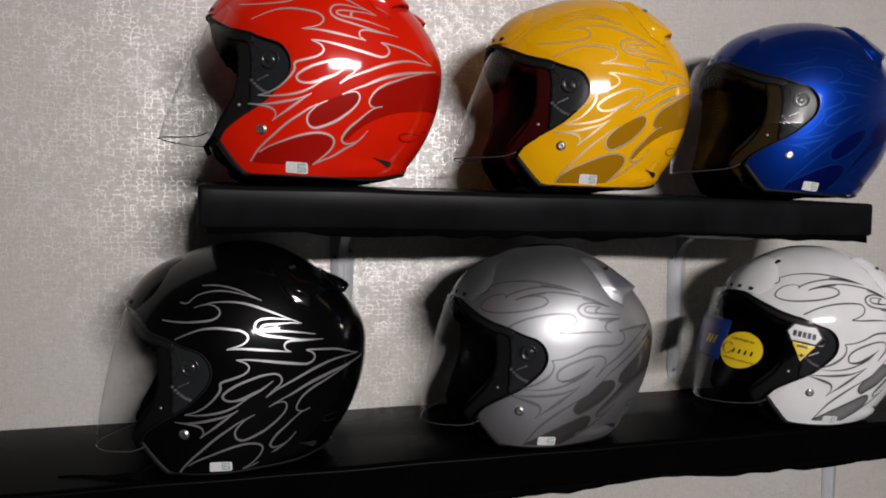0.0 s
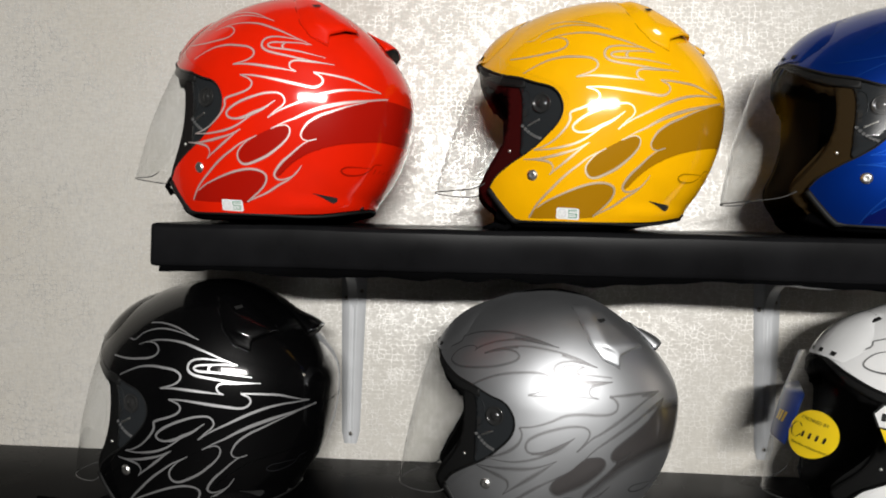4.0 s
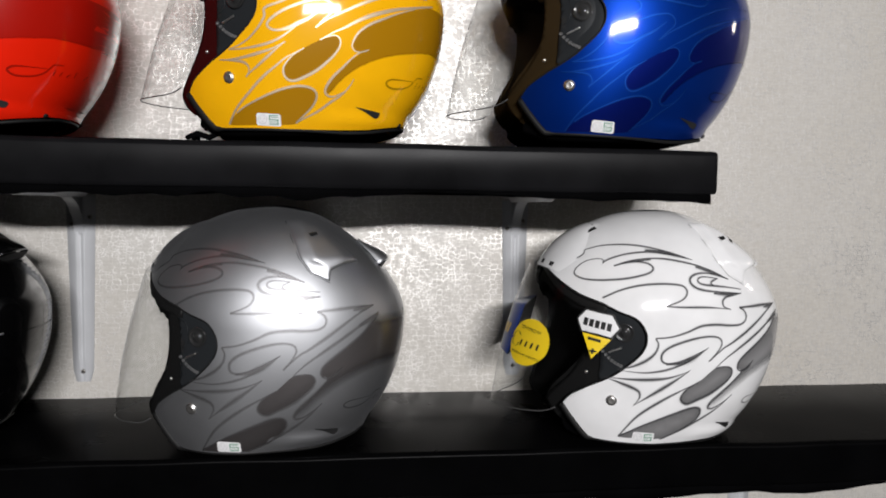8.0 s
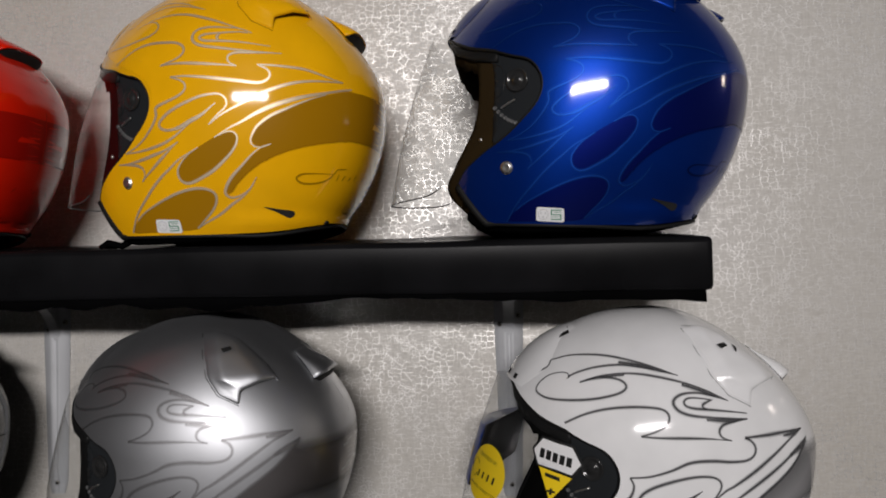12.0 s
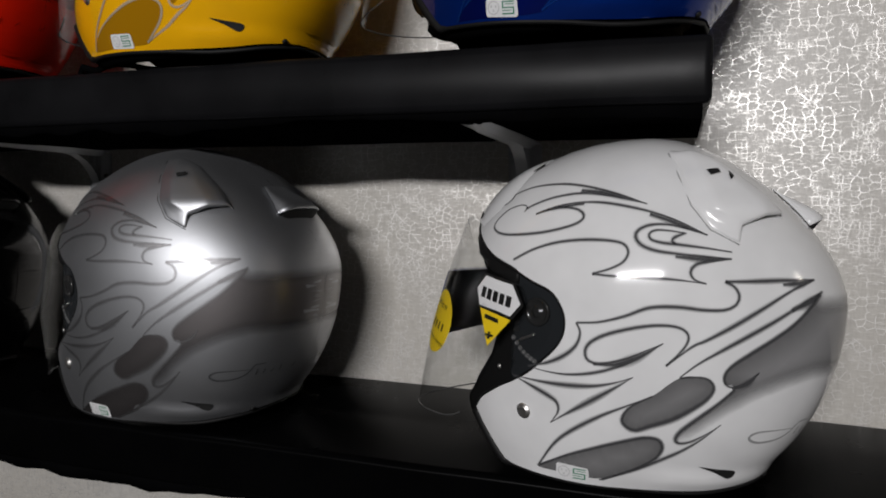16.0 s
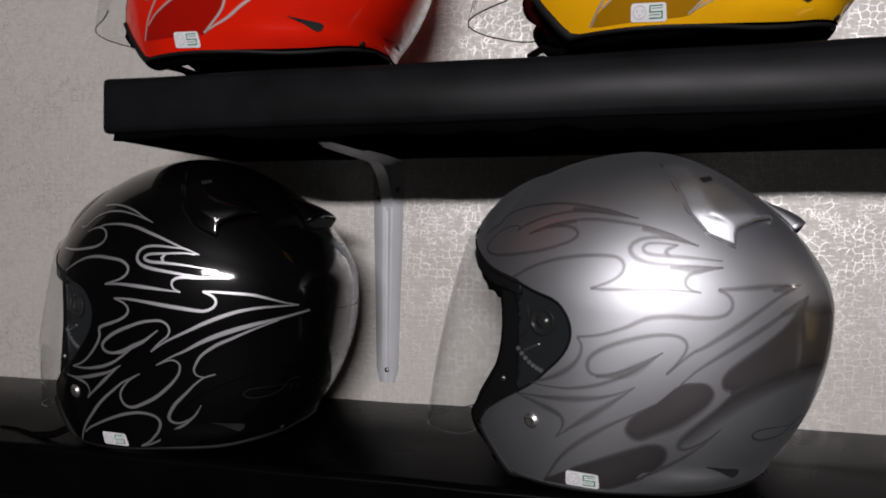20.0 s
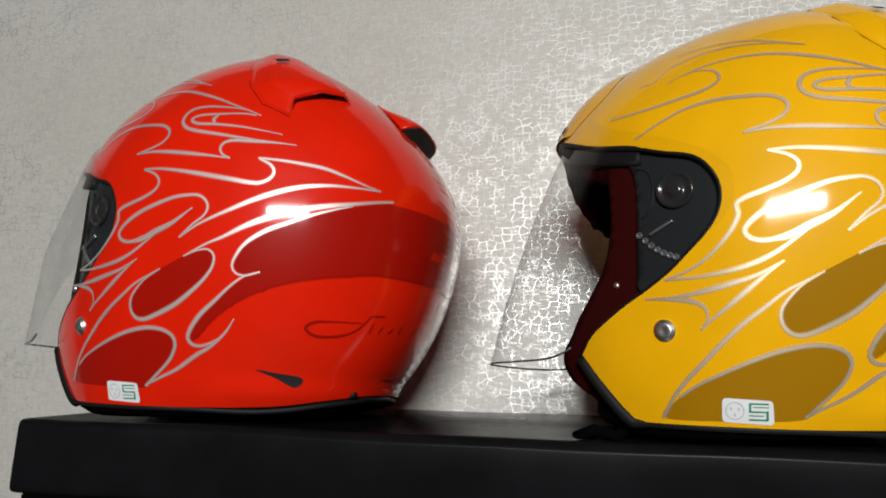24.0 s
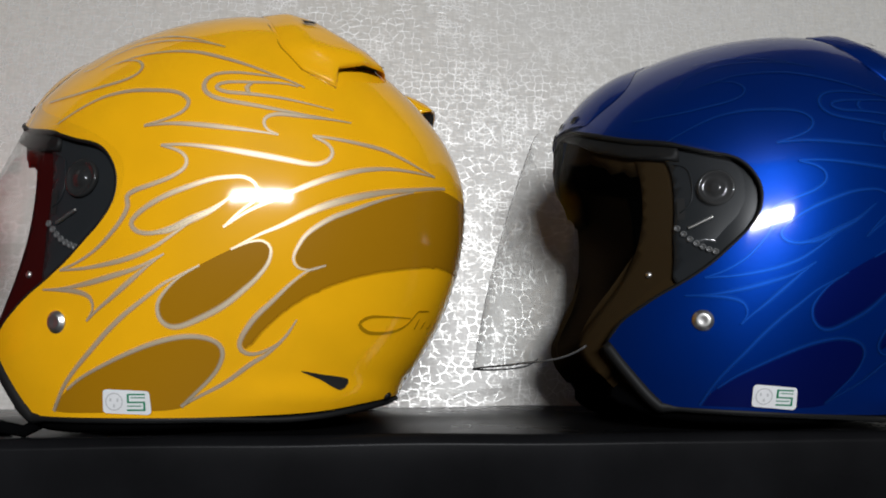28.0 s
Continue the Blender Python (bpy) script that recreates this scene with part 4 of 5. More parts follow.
VENT = {  # corners of the top vent: place along the shell, degrees down its side, height in mm
    "f": (-0.007, 32, 0.5), "o2": (0.001, 44, 0.7), "o3": (0.010, 55, 0.8), "o4": (0.023, 62.5, 1.0), "tip": (0.042, 66, 1.6),
    "i1": (0.006, 38.5, 3.4), "i2": (0.012, 47, 3.8), "i3": (0.021, 57, 4.2), "i4": (0.0410, 60.0, 5.8),
    "p1": (0.016, 45, 5.6), "p2": (0.032, 42.5, 6.6), "p3": (0.052, 53, 10.6), "p4": (0.025, 56.5, 7.6), "l3": (0.0540, 54.8, 8.8),
    "s1": (0.009, 36, 5.2), "s2": (0.024, 36.5, 5.6), "r1": (0.006, 31, 5.0), "r2": (0.025, 33.5, 5.0), "r3": (0.053, 44, 7.6), "r4": (0.066, 50.0, 7.6),
    "g0": (-0.006, 30, 0), "g1": (0.010, 28.5, 0), "g2": (0.026, 31, 0), "g3": (0.057, 41.5, 0), "g4": (0.070, 49, 0)}
VENT_FACES = ("f o2 i2 i1", "o2 o3 i3 i2", "o3 o4 tip i4 i3", "i1 i2 p1 s1", "i2 i3 p4 p1", "i3 i4 p4", "s1 p1 p2 s2", "p1 p4 p3 p2", "p4 i4 l3 p3", "f i1 s1 r1", "s1 s2 r2 r1", "s2 p2 r3 r2",
              "p2 p3 r3", "p3 l3 r4 r3", "r1 r2 g2 g1", "r2 r3 g3 g2", "r3 r4 g4 g3", "f r1 g1 g0")


def wing(side):
    """Raised scoop of the top vent: a faceted plate with a flush flange and an open lip at its back."""
    bm = bmesh.new()
    at = {k: bm.verts.new(crown_point(x, d, 0.0004 + up * 0.001, side)) for k, (x, d, up) in VENT.items()}
    for names in VENT_FACES:
        q = [at[k] for k in names.split()]
        bm.faces.new(q if side < 0 else q[::-1])
    ends = [k for k in ("f", "o2", "o3", "o4", "tip", "i4", "l3", "r4", "g4")]
    skirt = {}
    for k in ends:
        x, d, up = VENT[k]
        skirt[k] = bm.verts.new(crown_point(x, d, -0.0012 + max(0.0, up - 1.6) * 0.001, side))
    for a, b in zip(ends[:-1], ends[1:]):
        bm.faces.new((at[a], at[b], skirt[b], skirt[a]) if side > 0 else (at[b], at[a], skirt[a], skirt[b]))
    bm.normal_update()
    sharp = [e for e in bm.edges if e.is_manifold and e.calc_face_angle(0) > 0.12]
    bmesh.ops.bevel(bm, geom=sharp, offset=0.0024, segments=3, profile=0.5, affect="EDGES", clamp_overlap=True)
    bmesh.ops.triangulate(bm, faces=[f for f in bm.faces if len(f.verts) > 4])
    inner = [v for v in bm.verts if not v.is_boundary]
    for k in range(7):
        bmesh.ops.smooth_vert(bm, verts=inner, factor=0.5, use_axis_x=True, use_axis_y=True, use_axis_z=True)
    bmesh.ops.recalc_face_normals(bm, faces=bm.faces[:])
    # edges of the black sheet that draws the shade under the lip
    lip = [crown_point(VENT[k][0] - 0.0015, VENT[k][1] - 0.6, VENT[k][2] * 0.001 - 0.0004, side) for k in ("i4", "l3", "r4")]
    low = [crown_point(VENT[k][0] - 0.004, VENT[k][1] - 1.5, 0.0007, side) for k in ("i4", "l3", "r4")]
    return bm, lip, low


def sheet(top, low):
    bm = bmesh.new()
    a, b = [bm.verts.new(p) for p in top], [bm.verts.new(p) for p in low]
    for k in range(len(a) - 1):
        bm.faces.new((a[k], a[k + 1], b[k + 1], b[k]))
    return bm


def rear_scoop():
    """The outlet at the back of the crown, in the middle."""
    bm = bmesh.new()
    rows = []
    for i in range(11):
        f = i / 10
        ang = 44.5 - 16 * f
        p = outline(ang)
        d = Vector((p.x - XC, p.y - ZC)).normalized()
        row = []
        for j in range(11):
            g = -1 + j / 5
            w = 0.020 + 0.014 * f
            up = 0.0008 + (0.0105 * smooth01(f)) * (1 - abs(g) ** 4) ** 0.5
            y = w * g
            drop = 0.072 * (abs(y) / HALF) ** 2.63
            row.append(bm.verts.new((p.x + d.x * (up - drop), y, p.y + d.y * (up - drop))))
        rows.append(row)
    for a, b in zip(rows, rows[1:]):
        for k in range(10):
            bm.faces.new((a[k], a[k + 1], b[k + 1], b[k]))
    lip = [v.co.copy() for v in rows[-1]]
    d = Vector((outline(27.5).x - XC, 0, outline(27.5).y - ZC)).normalized()
    # foot drawn rearwards, so the black shade sheet shows past the lip
    low = []
    for q, j in zip(lip, range(11)):
        g = -1 + j / 5
        low.append(q - d * (0.0126 * (1 - abs(g) ** 4) ** 0.5 + 0.001) + Vector((d.z, 0, -d.x)) * 0.007 * (1 - abs(g) ** 4) ** 0.5)
    return bm, lip, low


def solidify(bm, thick):
    """Gives a plate its thickness, downwards along its normals."""
    bm.normal_update()
    bmesh.ops.solidify(bm, geom=bm.faces[:], thickness=thick)
    return bm


def brow_panel_point(f, g, lift=0.0):
    """A place on the forehead panel: f from the brow up, g across from side to side."""
    p = outline(159.5 - 33 * f)
    w = (0.040 + 0.016 * math.sin(math.pi * min(1, f * 1.25)) - 0.016 * f) * abs(g)
    low, high = 0.4, 1.0
    for k in range(24):
        r = (low + high) / 2
        if shell_half(XC + (p.x - XC) * r, ZC + (p.y - ZC) * r) > w:
            low = r
        else:
            high = r
    up = 0.0003 + 0.0042 * (1 - abs(g) ** 4) * math.sin(math.pi * min(1, 0.15 + 0.85 * f)) ** 0.8
    q = shell_point(XC + (p.x - XC) * low, ZC + (p.y - ZC) * low, up + lift)[0]
    return Vector((q.x, q.y if g < 0 else -q.y, q.z))


def brow_vent():
    """Low intake panel over the forehead."""
    bm = bmesh.new()
    rows = [[bm.verts.new(brow_panel_point(i / 10, -1 + j / 8)) for j in range(17)] for i in range(11)]
    for a, b in zip(rows, rows[1:]):
        for k in range(16):
            bm.faces.new((a[k], a[k + 1], b[k + 1], b[k]))
    return bm


# Places on the visor by the angle round it from the front, and the height.
def visor_round(deg, z, lift=0.0):
    c, d = math.cos(radians(deg)), math.sin(radians(deg))
    low, high = 0.9, 1.5
    for k in range(24):
        r = (low + high) / 2
        if (r * c) ** BOW_X + (r * abs(d)) ** BOW_Y < 1:
            low = r
        else:
            high = r
    x = -0.055 + (visor_front(z) + 0.055) * c * low
    y = -visor_half(z) * d * low
    n = Vector((-math.cos(radians(deg)), -math.sin(radians(deg)), 0))
    return Vector((x, y, z)) + n * lift


def visor_label(poly, lift=0.0006, grid=0.004):
    """A thin label on the visor; its outline is given in (degrees, height)."""
    k = 500.0
    return patch([(d / k, z) for d, z in poly], lift, grid, 0.0, False, lambda a, z, up: visor_round(a * k, z, up))


def artwork(points, shift):
    """Flame points as they lie on one helmet: moved and turned a little, and kept on the shell."""
    c, s = math.cos(radians(shift[2])), math.sin(radians(shift[2]))
    out = []
    for x, z in points:
        dx, dz = x + 0.03, z - 0.12
        p = Vector((-0.03 + shift[0] + c * dx - s * dz, max(0.0135, 0.12 + shift[1] + s * dx + c * dz)))
        while shell_value(p.x, p.y) < 0.004:
            p = Vector((XC, ZC)).lerp(p, 0.99)
        out.append((p.x, p.y))
    return out


def rear_band(band, turn, shift, misty):
    """Outline of the broad flame that runs round the back: its front from control points, its ends carried to the middle of the back."""
    pts = artwork(band, shift)
    front = spline(pts, 0.003)
    low, high = front[-1], front[0]
    under = spline(pts[turn:], 0.003)

    def level(q):
        """From a place straight back to the middle of the shell, at one height."""
        lo, hi = -45.0, 45.0
        for _ in range(30):
            mid = (lo + hi) / 2
            lo, hi = (mid, hi) if outline(mid).y < q.y else (lo, mid)
        rim = outline(lo)
        f0 = math.asin(min(0.999, (q.x - XC) / (rim.x - XC)))
        return lo, [(XC + (rim.x - XC) * math.sin(f0 + (math.pi / 2 * 0.9995 - f0) * k / 14), q.y) for k in range(1, 15)]
    a0, run0 = level(low)
    a1, run1 = level(high)
    out = [(q.x, q.y) for q in front] + run0
    for k in range(1, 24):
        rim = outline(a0 + (a1 - a0) * k / 24)
        out.append((XC + (rim.x - XC) * 0.9999999, ZC + (rim.y - ZC) * 0.9999999))
    return out + run1[::-1], under + [Vector(q) for q in run0 + (run1 if misty else [])]


def shell_patch(edge, side, under=(), lift=0.0003):
    """A painted field that follows the shell closely, also where it turns away to the back."""
    extra = []
    for i in range(150):
        rim = outline(2.4 * (i + 0.5))
        for j in range(1, 34):
            r = math.sin(math.pi / 2 * (j + 0.5 * (i % 2)) / 34)
            extra.append((XC + (rim.x - XC) * r, ZC + (rim.y - ZC) * r))
    verts, faces = fill(edge, extra, 0.00012)
    rim = [Vector(q) for q in edge[::2] if q[0] < 0.10]
    bm = bmesh.new()
    uv = bm.loops.layers.uv.new("depth")
    made = [bm.verts.new(shell_point(v.x, v.y, lift)[0] * Vector((1, -side, 1))) for v in verts]
    deep = {m: min((Vector((v.x, v.y)) - q).length for q in rim) / 0.02 for m, v in zip(made, verts)}
    fade = {m: min([(Vector((v.x, v.y)) - q).length for q in under] or [0.02]) / 0.02 for m, v in zip(made, verts)}
    for f in faces:
        face = bm.faces.new([made[k] for k in (f if side < 0 else f[::-1])])
        for loop in face.loops:
            loop[uv].uv = (min(1.0, deep[loop.vert]), min(1.0, fade[loop.vert]))
    return bm


def shaded_field(m, colour, near, far, soft):
    """Airbrushed field: darker along its outline, paler inwards, sprayed out softly along its lower edge."""
    uv = m.node_tree.nodes.new("ShaderNodeTexCoord")
    sep = m.node_tree.nodes.new("ShaderNodeSeparateXYZ")
    link(m, uv, "UV", sep, 0)
    r = ramp(m, sep, "X", [(0.0, tuple(c * near for c in colour)), (0.9, tuple(c * far for c in colour))])
    link(m, r, "Color", bsdf(m), "Base Color")
    a = ramp(m, sep, "Y", [(0.0, grey(0.0)), (soft, grey(1.0))])
    link(m, a, "Color", bsdf(m), "Alpha")


CHEEK = [(-0.143, 0.182), (-0.1345, 0.168), (-0.130, 0.150), (-0.1285, 0.128), (-0.131, 0.106), (-0.1395, 0.083), (-0.153, 0.062), (-0.160, 0.049), (-0.156, 0.036), (-0.144, 0.025)]


def forehead_pad():
    """Padded band inside the brow, from cheek to cheek, with an uneven lower hem."""
    brow = spline([(-0.112, 0.1640), (-0.134, 0.1725), (-0.150, 0.1850), (outline(BROW).x + 0.003, outline(BROW).y - 0.002)], 0.003)
    rows = []
    for i, p in enumerate(brow):
        f = i / (len(brow) - 1)
        wide = shell_half(p.x, p.y) * 0.95 * (1 - smooth01((f - 0.75) / 0.25)) ** 0.5
        hang = 0.0225 - 0.0045 * f + 0.0016 * math.sin(i * 2.3) + 0.0010 * math.sin(i * 5.1)
        deep = Vector((0.0065, 0.0, 0.0))
        a, c = Vector((p.x + 0.004, -wide, p.y + 0.002)), Vector((p.x + 0.002, -wide * 0.97, p.y - hang))
        rows.append((a, a.lerp(c, 0.5) + Vector((-0.0012, -0.0008, 0)), c, c + deep + Vector((0, 0.006, 0.003)), a + deep + Vector((0, 0.008, 0.004))))
    rows += [tuple(Vector((q.x, -q.y, q.z)) for q in r) for r in rows[:-1][::-1]]
    bm = bmesh.new()
    made = [[bm.verts.new(q) for q in r] for r in rows]
    for a, c in zip(made, made[1:]):
        for k in range(4):
            bm.faces.new((a[k], c[k], c[k + 1], a[k + 1]))
    bmesh.ops.remove_doubles(bm, verts=bm.verts[:], dist=0.0002)
    bmesh.ops.recalc_face_normals(bm, faces=bm.faces[:])
    return bm


def build_helmet(coat, liner_mat, line_mat, blade_mat, label, art, wide, shift, swing, mark_mat):
    h = new("motorcycle_helmet")
    tagged(h, label, "helmet", "open-face helmets on the shelves")
    true_normals(part("shell", half_skin(dome_outline(RIM, BROW, NAPE), 150, 34), coat, h))
    sc = 0.93
    inner = spline(INNER, 0.004)
    a0 = math.degrees(math.atan2(inner[0].y - ZC, inner[0].x - XC))
    a1 = math.degrees(math.atan2(inner[-1].y - ZC, inner[-1].x - XC))
    inner[0] = Vector((XC + (outline(a0).x - XC) * sc, ZC + (outline(a0).y - ZC) * sc))
    inner[-1] = Vector((XC + (outline(a1).x - XC) * sc, ZC + (outline(a1).y - ZC) * sc))
    part("liner", half_skin(dome_outline(inner, a0, a1, sc, 60), 70, 16, sc, 0.92), liner_mat, h, "dark padded cloth lining")
    near, far = rim_points(RIM, -0.001)
    cut = len(spline(OPENING, 0.003))
    ring = far[:cut][::-1] + near[1:cut]
    part("edge_trim", tube(ring, [0.0013 + 0.0006 * smooth01((-0.108 - q.x) / 0.004) * smooth01((q.z - 0.14) / 0.02) for q in ring], 8), RUBBER, h, "black rubber edge trim")
    part("lower_trim", tube([q + Vector((0, 0.0012, -0.0012)) for q in near[cut - 1:-1]] + [q + Vector((0, -0.0012, -0.0012)) for q in far[cut - 1:][::-1]],
                            [0.0020 + 0.0022 * smooth01((-0.105 - q.x) / 0.012) for q in near[cut - 1:-1] + far[cut - 1:][::-1]], 6), RUBBER, h, "thin black lower trim")
    seal = [tuple(outline(BROW)), (-0.150, 0.185), (-0.134, 0.1725), (-0.109, 0.1632), (-0.109, 0.1540), (-0.134, 0.1610), (-0.150, 0.1720), (-0.157, 0.1840)]
    part("brow_seal", patch(seal, -0.0015, 0.004, 0.003), RUBBER, h, "black rubber seal under the brow")
    part("forehead_pad", forehead_pad(), liner_mat, h, "padded forehead band with an uneven hem")
    low = spline([(-0.135, 0.0150), (-0.121, 0.0095), (-0.105, 0.0078), (-0.064, 0.0076), (0.0, 0.0078), (0.035, 0.0095), (0.055, 0.0125), (0.064, 0.0150)], 0.004)
    n1 = [shell_point(p.x, p.y, -0.013)[0] for p in low]
    part("neck_roll", tube(n1 + [Vector((q.x, -q.y, q.z)) for q in n1[::-1]], 0.0084, 8, True), CLOTH, h, "black neck roll under the shell")
    bm, edge = visor_mesh()
    visor = visor_normals(part("visor", bm, VISOR, h, "clear visor"))
    visor.visible_shadow = False
    hinge = Matrix.Translation((-0.09, 0, 0.131))
    visor.matrix_basis = Matrix.Translation((swing[1], 0, 0)) @ hinge @ Matrix.Rotation(radians(swing[0]), 4, "Y") @ hinge.inverted()
    free = [visor_point(p.x, p.y) for p in edge if p.x < -0.150 and p.y < 0.060]
    part("visor_rim", tube(free + [Vector((q.x, -q.y, q.z)) for q in free[::-1]], 0.00065, 6), VISOR_EDGE_MAT, visor, "thin polished lower edge")
    rear = [(q.x + 0.005, q.y) for q in spline(OPENING, 0.004) if q.x > -0.118 and 0.07 < q.y < 0.1675]
    plate = rear + [tuple(q) for q in spline([(-0.1135, 0.0845), (-0.1128, 0.094), (-0.1130, 0.108), (-0.1122, 0.124), (-0.1125, 0.140), (-0.1145, 0.152), (-0.1185, 0.1600), (-0.122, 0.1667)], 0.004)]
    back = [(q.x + 0.006, q.y) for q in spline(OPENING, 0.004) if -0.140 < q.x]
    pad = [tuple(q) for q in spline(CHEEK[::-1], 0.004)] + [q for q in back]
    for side in (-1, 1):
        bm = patch(pad, -0.0062, 0.005, 0.050, False)
        part("cheek_pad", bm if side < 0 else mirrored(bm), liner_mat, h, "dark padded cheek pad")
        bm = patch(plate, -0.004, 0.005, 0.004, False)
        sp = part("side_plate", bm if side < 0 else mirrored(bm), PLATE, h, "glossy black visor hinge plate")
        p, n = shell_point(-0.0915, 0.1355, -0.0035)
        bm = disc(p, n, 0.0104, 0.0022, ((1.0, 0), (1.0, 0.8), (0.86, 1.0), (0.8, 0.5), (0.42, 0.5), (0.38, 1.0), (0.1, 1.0)))
        part("hinge_gear", bm if side < 0 else mirrored(bm), PLATE_GEAR, sp, "grey hinge gear")
        for k in range(7):
            x, z = -0.1110 + 0.0031 * k, 0.1130 - 0.0024 * k + 0.0022 * math.sin(math.pi * k / 6) * (-1)
            p, n = shell_point(x, z, -0.0036)
            bm = disc(p, n, 0.0019, 0.0011, ((1.0, 0), (0.95, 0.8), (0.7, 1.0), (0.55, 0.4)), 10)
            part("ratchet_tooth", bm if side < 0 else mirrored(bm), PLATE_PALE, sp)
        coil = [shell_point(-0.1055 + 0.0122 * k / 22, 0.1125 + 0.0062 * k / 22, -0.0030)[0] for k in range(23)]
        bm = tube(coil, [0.0006 + 0.0006 * (k % 2) for k in range(23)], 8)
        part("spring", bm if side < 0 else mirrored(bm), STEEL, sp, "small steel spring")
        rib = [shell_point(q.x, q.y, -0.0036)[0] for q in spline([(-0.1115, 0.152), (-0.108, 0.151), (-0.1045, 0.147), (-0.1030, 0.1365), (-0.1045, 0.127), (-0.1095, 0.122)], 0.004)]
        bm = tube(rib, 0.0006, 6)
        part("rib", bm if side < 0 else mirrored(bm), PLATE, sp)
        # slot shade painted as a black patch, not cut into the plate
        bm = patch([(-0.1108, 0.131), (-0.1070, 0.131), (-0.1070, 0.118), (-0.1108, 0.118)], -0.0034, 0.004, 0.0, False)
        part("slot", bm if side < 0 else mirrored(bm), OPENING_SHADE, sp, "flat black patch for the shaded adjusting slot")
        p, n = shell_point(-0.1255, 0.0870, -0.0062)
        bm = disc(p, n, 0.0019, 0.0016, ((1.0, 0), (1.0, 0.5), (0.6, 1.0)), 12)
        part("rivet", bm if side < 0 else mirrored(bm), STEEL, sp, "bright steel rivet")
        p, n = shell_point(-0.098, 0.060, 0.0)
        bm = disc(p, n, 0.0049, 0.0022, ((1.2, 0.0), (1.2, 0.25), (1.0, 0.3), (0.95, 0.8), (0.7, 1.0), (0.35, 0.85), (0.1, 0.8)))
        part("snap_button", bm if side < 0 else mirrored(bm), STEEL, h, "polished steel snap button")
        # shade of the exhaust opening, laid on the shell in black
        slot = [(0.0265, 0.0355), (0.0375, 0.0340), (0.0510, 0.0318), (0.0460, 0.0272), (0.0360, 0.0315)]
        bm = patch(spline(slot, 0.002, True), 0.0007, 0.003, 0.0, False, lambda x, z, up: shell_point(x, z, up + flare(x, z))[0])
        part("exhaust_slot", bm if side < 0 else mirrored(bm), OPENING_SHADE, h, "flat black patch for the shaded exhaust slot")
        p, n = shell_point(0.070, 0.0225, 0.0)
        bm = disc(p + Vector((n.x, n.y, 0)) * flare(0.070, 0.0225), n, 0.0026, 0.0018, ((1.0, 0.0), (1.0, 0.6), (0.6, 1.0)), 12)
        part("stud", bm if side < 0 else mirrored(bm), RUBBER, h, "small black stud at the lower rear edge")
        bm, lip, lowp = wing(side)
        w = part("top_vent", bm, coat, h)
        # black sheet standing for the shade under the scoop
        part("outlet", sheet(lip, lowp), OPENING_SHADE, w, "flat black sheet for the shade inside the vent outlet")
        seam = [crown_point(VENT[k][0] - 0.0006, VENT[k][1] + 0.25, 0.0002, side) for k in ("f", "o2", "o3", "o4", "tip")]
        seam = [a.lerp(c, k / 4) for a, c in zip(seam, seam[1:]) for k in range(4)] + seam[-1:]
        part("seam", tube(seam, 0.00045, 6), mark_mat, w, "thin dark seam round the vent")
        # one black face for the shade in the slider's slot
        bm = bmesh.new()
        holes = [crown_point(x, d, u, side) for x, d, u in ((0.0165, 42.5, 0.0068), (0.0235, 40.6, 0.0072), (0.0255, 42.2, 0.0074), (0.0195, 44.4, 0.0072))]
        bm.faces.new([bm.verts.new(p) for p in holes])
        part("slider_slot", bm, OPENING_SHADE, w, "flat black patch for the shaded slider slot")
    bm, lip, lowp = rear_scoop()
    w = part("rear_vent", solidify(bm, 0.0012), coat, h)
    # the rear outlet's shade, drawn as a black sheet
    part("outlet", sheet([p * 0.995 for p in lip], lowp), OPENING_SHADE, w, "flat black sheet for the shade inside the vent outlet")
    bv = part("brow_vent", brow_vent(), coat, h)
    # black faces paint the shade in the intakes; the panel isn't opened
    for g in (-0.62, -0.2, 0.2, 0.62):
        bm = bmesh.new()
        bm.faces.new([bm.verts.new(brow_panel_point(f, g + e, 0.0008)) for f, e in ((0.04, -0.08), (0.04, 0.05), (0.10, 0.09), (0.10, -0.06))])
        part("intake_slot", bm, OPENING_SHADE, bv, "flat black patch for the shaded intake slot")
    lines, band, turn, fields = ARTWORK[art]
    for side in (-1, 1):
        for pts, *w in lines:
            true_normals(part("flame_line", stroke(artwork(pts, shift), *[0.001 * (k * wide[0] + wide[1]) for k in w], side), line_mat, h))
        edge, under = rear_band(band, turn, shift, art == "barbed")
        true_normals(part("flame_fill", shell_patch(edge, side, under), blade_mat, h))
        for pts in fields:
            true_normals(part("flame_fill", shell_patch(artwork(spline(artwork(pts, shift), 0.003, True), (0, 0, 0)), side), blade_mat, h))
        logo = [([(0.086, 0.066), (0.072, 0.0655), (0.062, 0.0645), (0.057, 0.0605), (0.062, 0.0565), (0.074, 0.0575), (0.083, 0.062), (0.0905, 0.0705)], 0.6, 2.0, 1.0), ([(0.0905, 0.0705), (0.097, 0.0715)], 1, 1.2, 0.6)]
        logo += [([(0.0880 + 0.0040 * k, 0.0605 + 0.0005 * k), (0.0910 + 0.0040 * k, 0.0664 - 0.0012 * (k % 3) + 0.0005 * k)], 0.9, 1.1, 0.7) for k in range(7)]
        for pts, a, b, c in logo:
            part("model_mark", stroke(pts, a * 0.001, b * 0.001, c * 0.001, side), mark_mat, h)
    st = []
    for cx, cz, a in ((-0.0695, 0.0242, 90), (-0.0695, 0.0161, 180), (-0.0492, 0.0152, 270), (-0.0498, 0.0233, 0)):
        st += [(cx + 0.0019 * math.cos(radians(a + k)), cz + 0.0019 * math.sin(radians(a + k))) for k in (0, 30, 60, 90)]
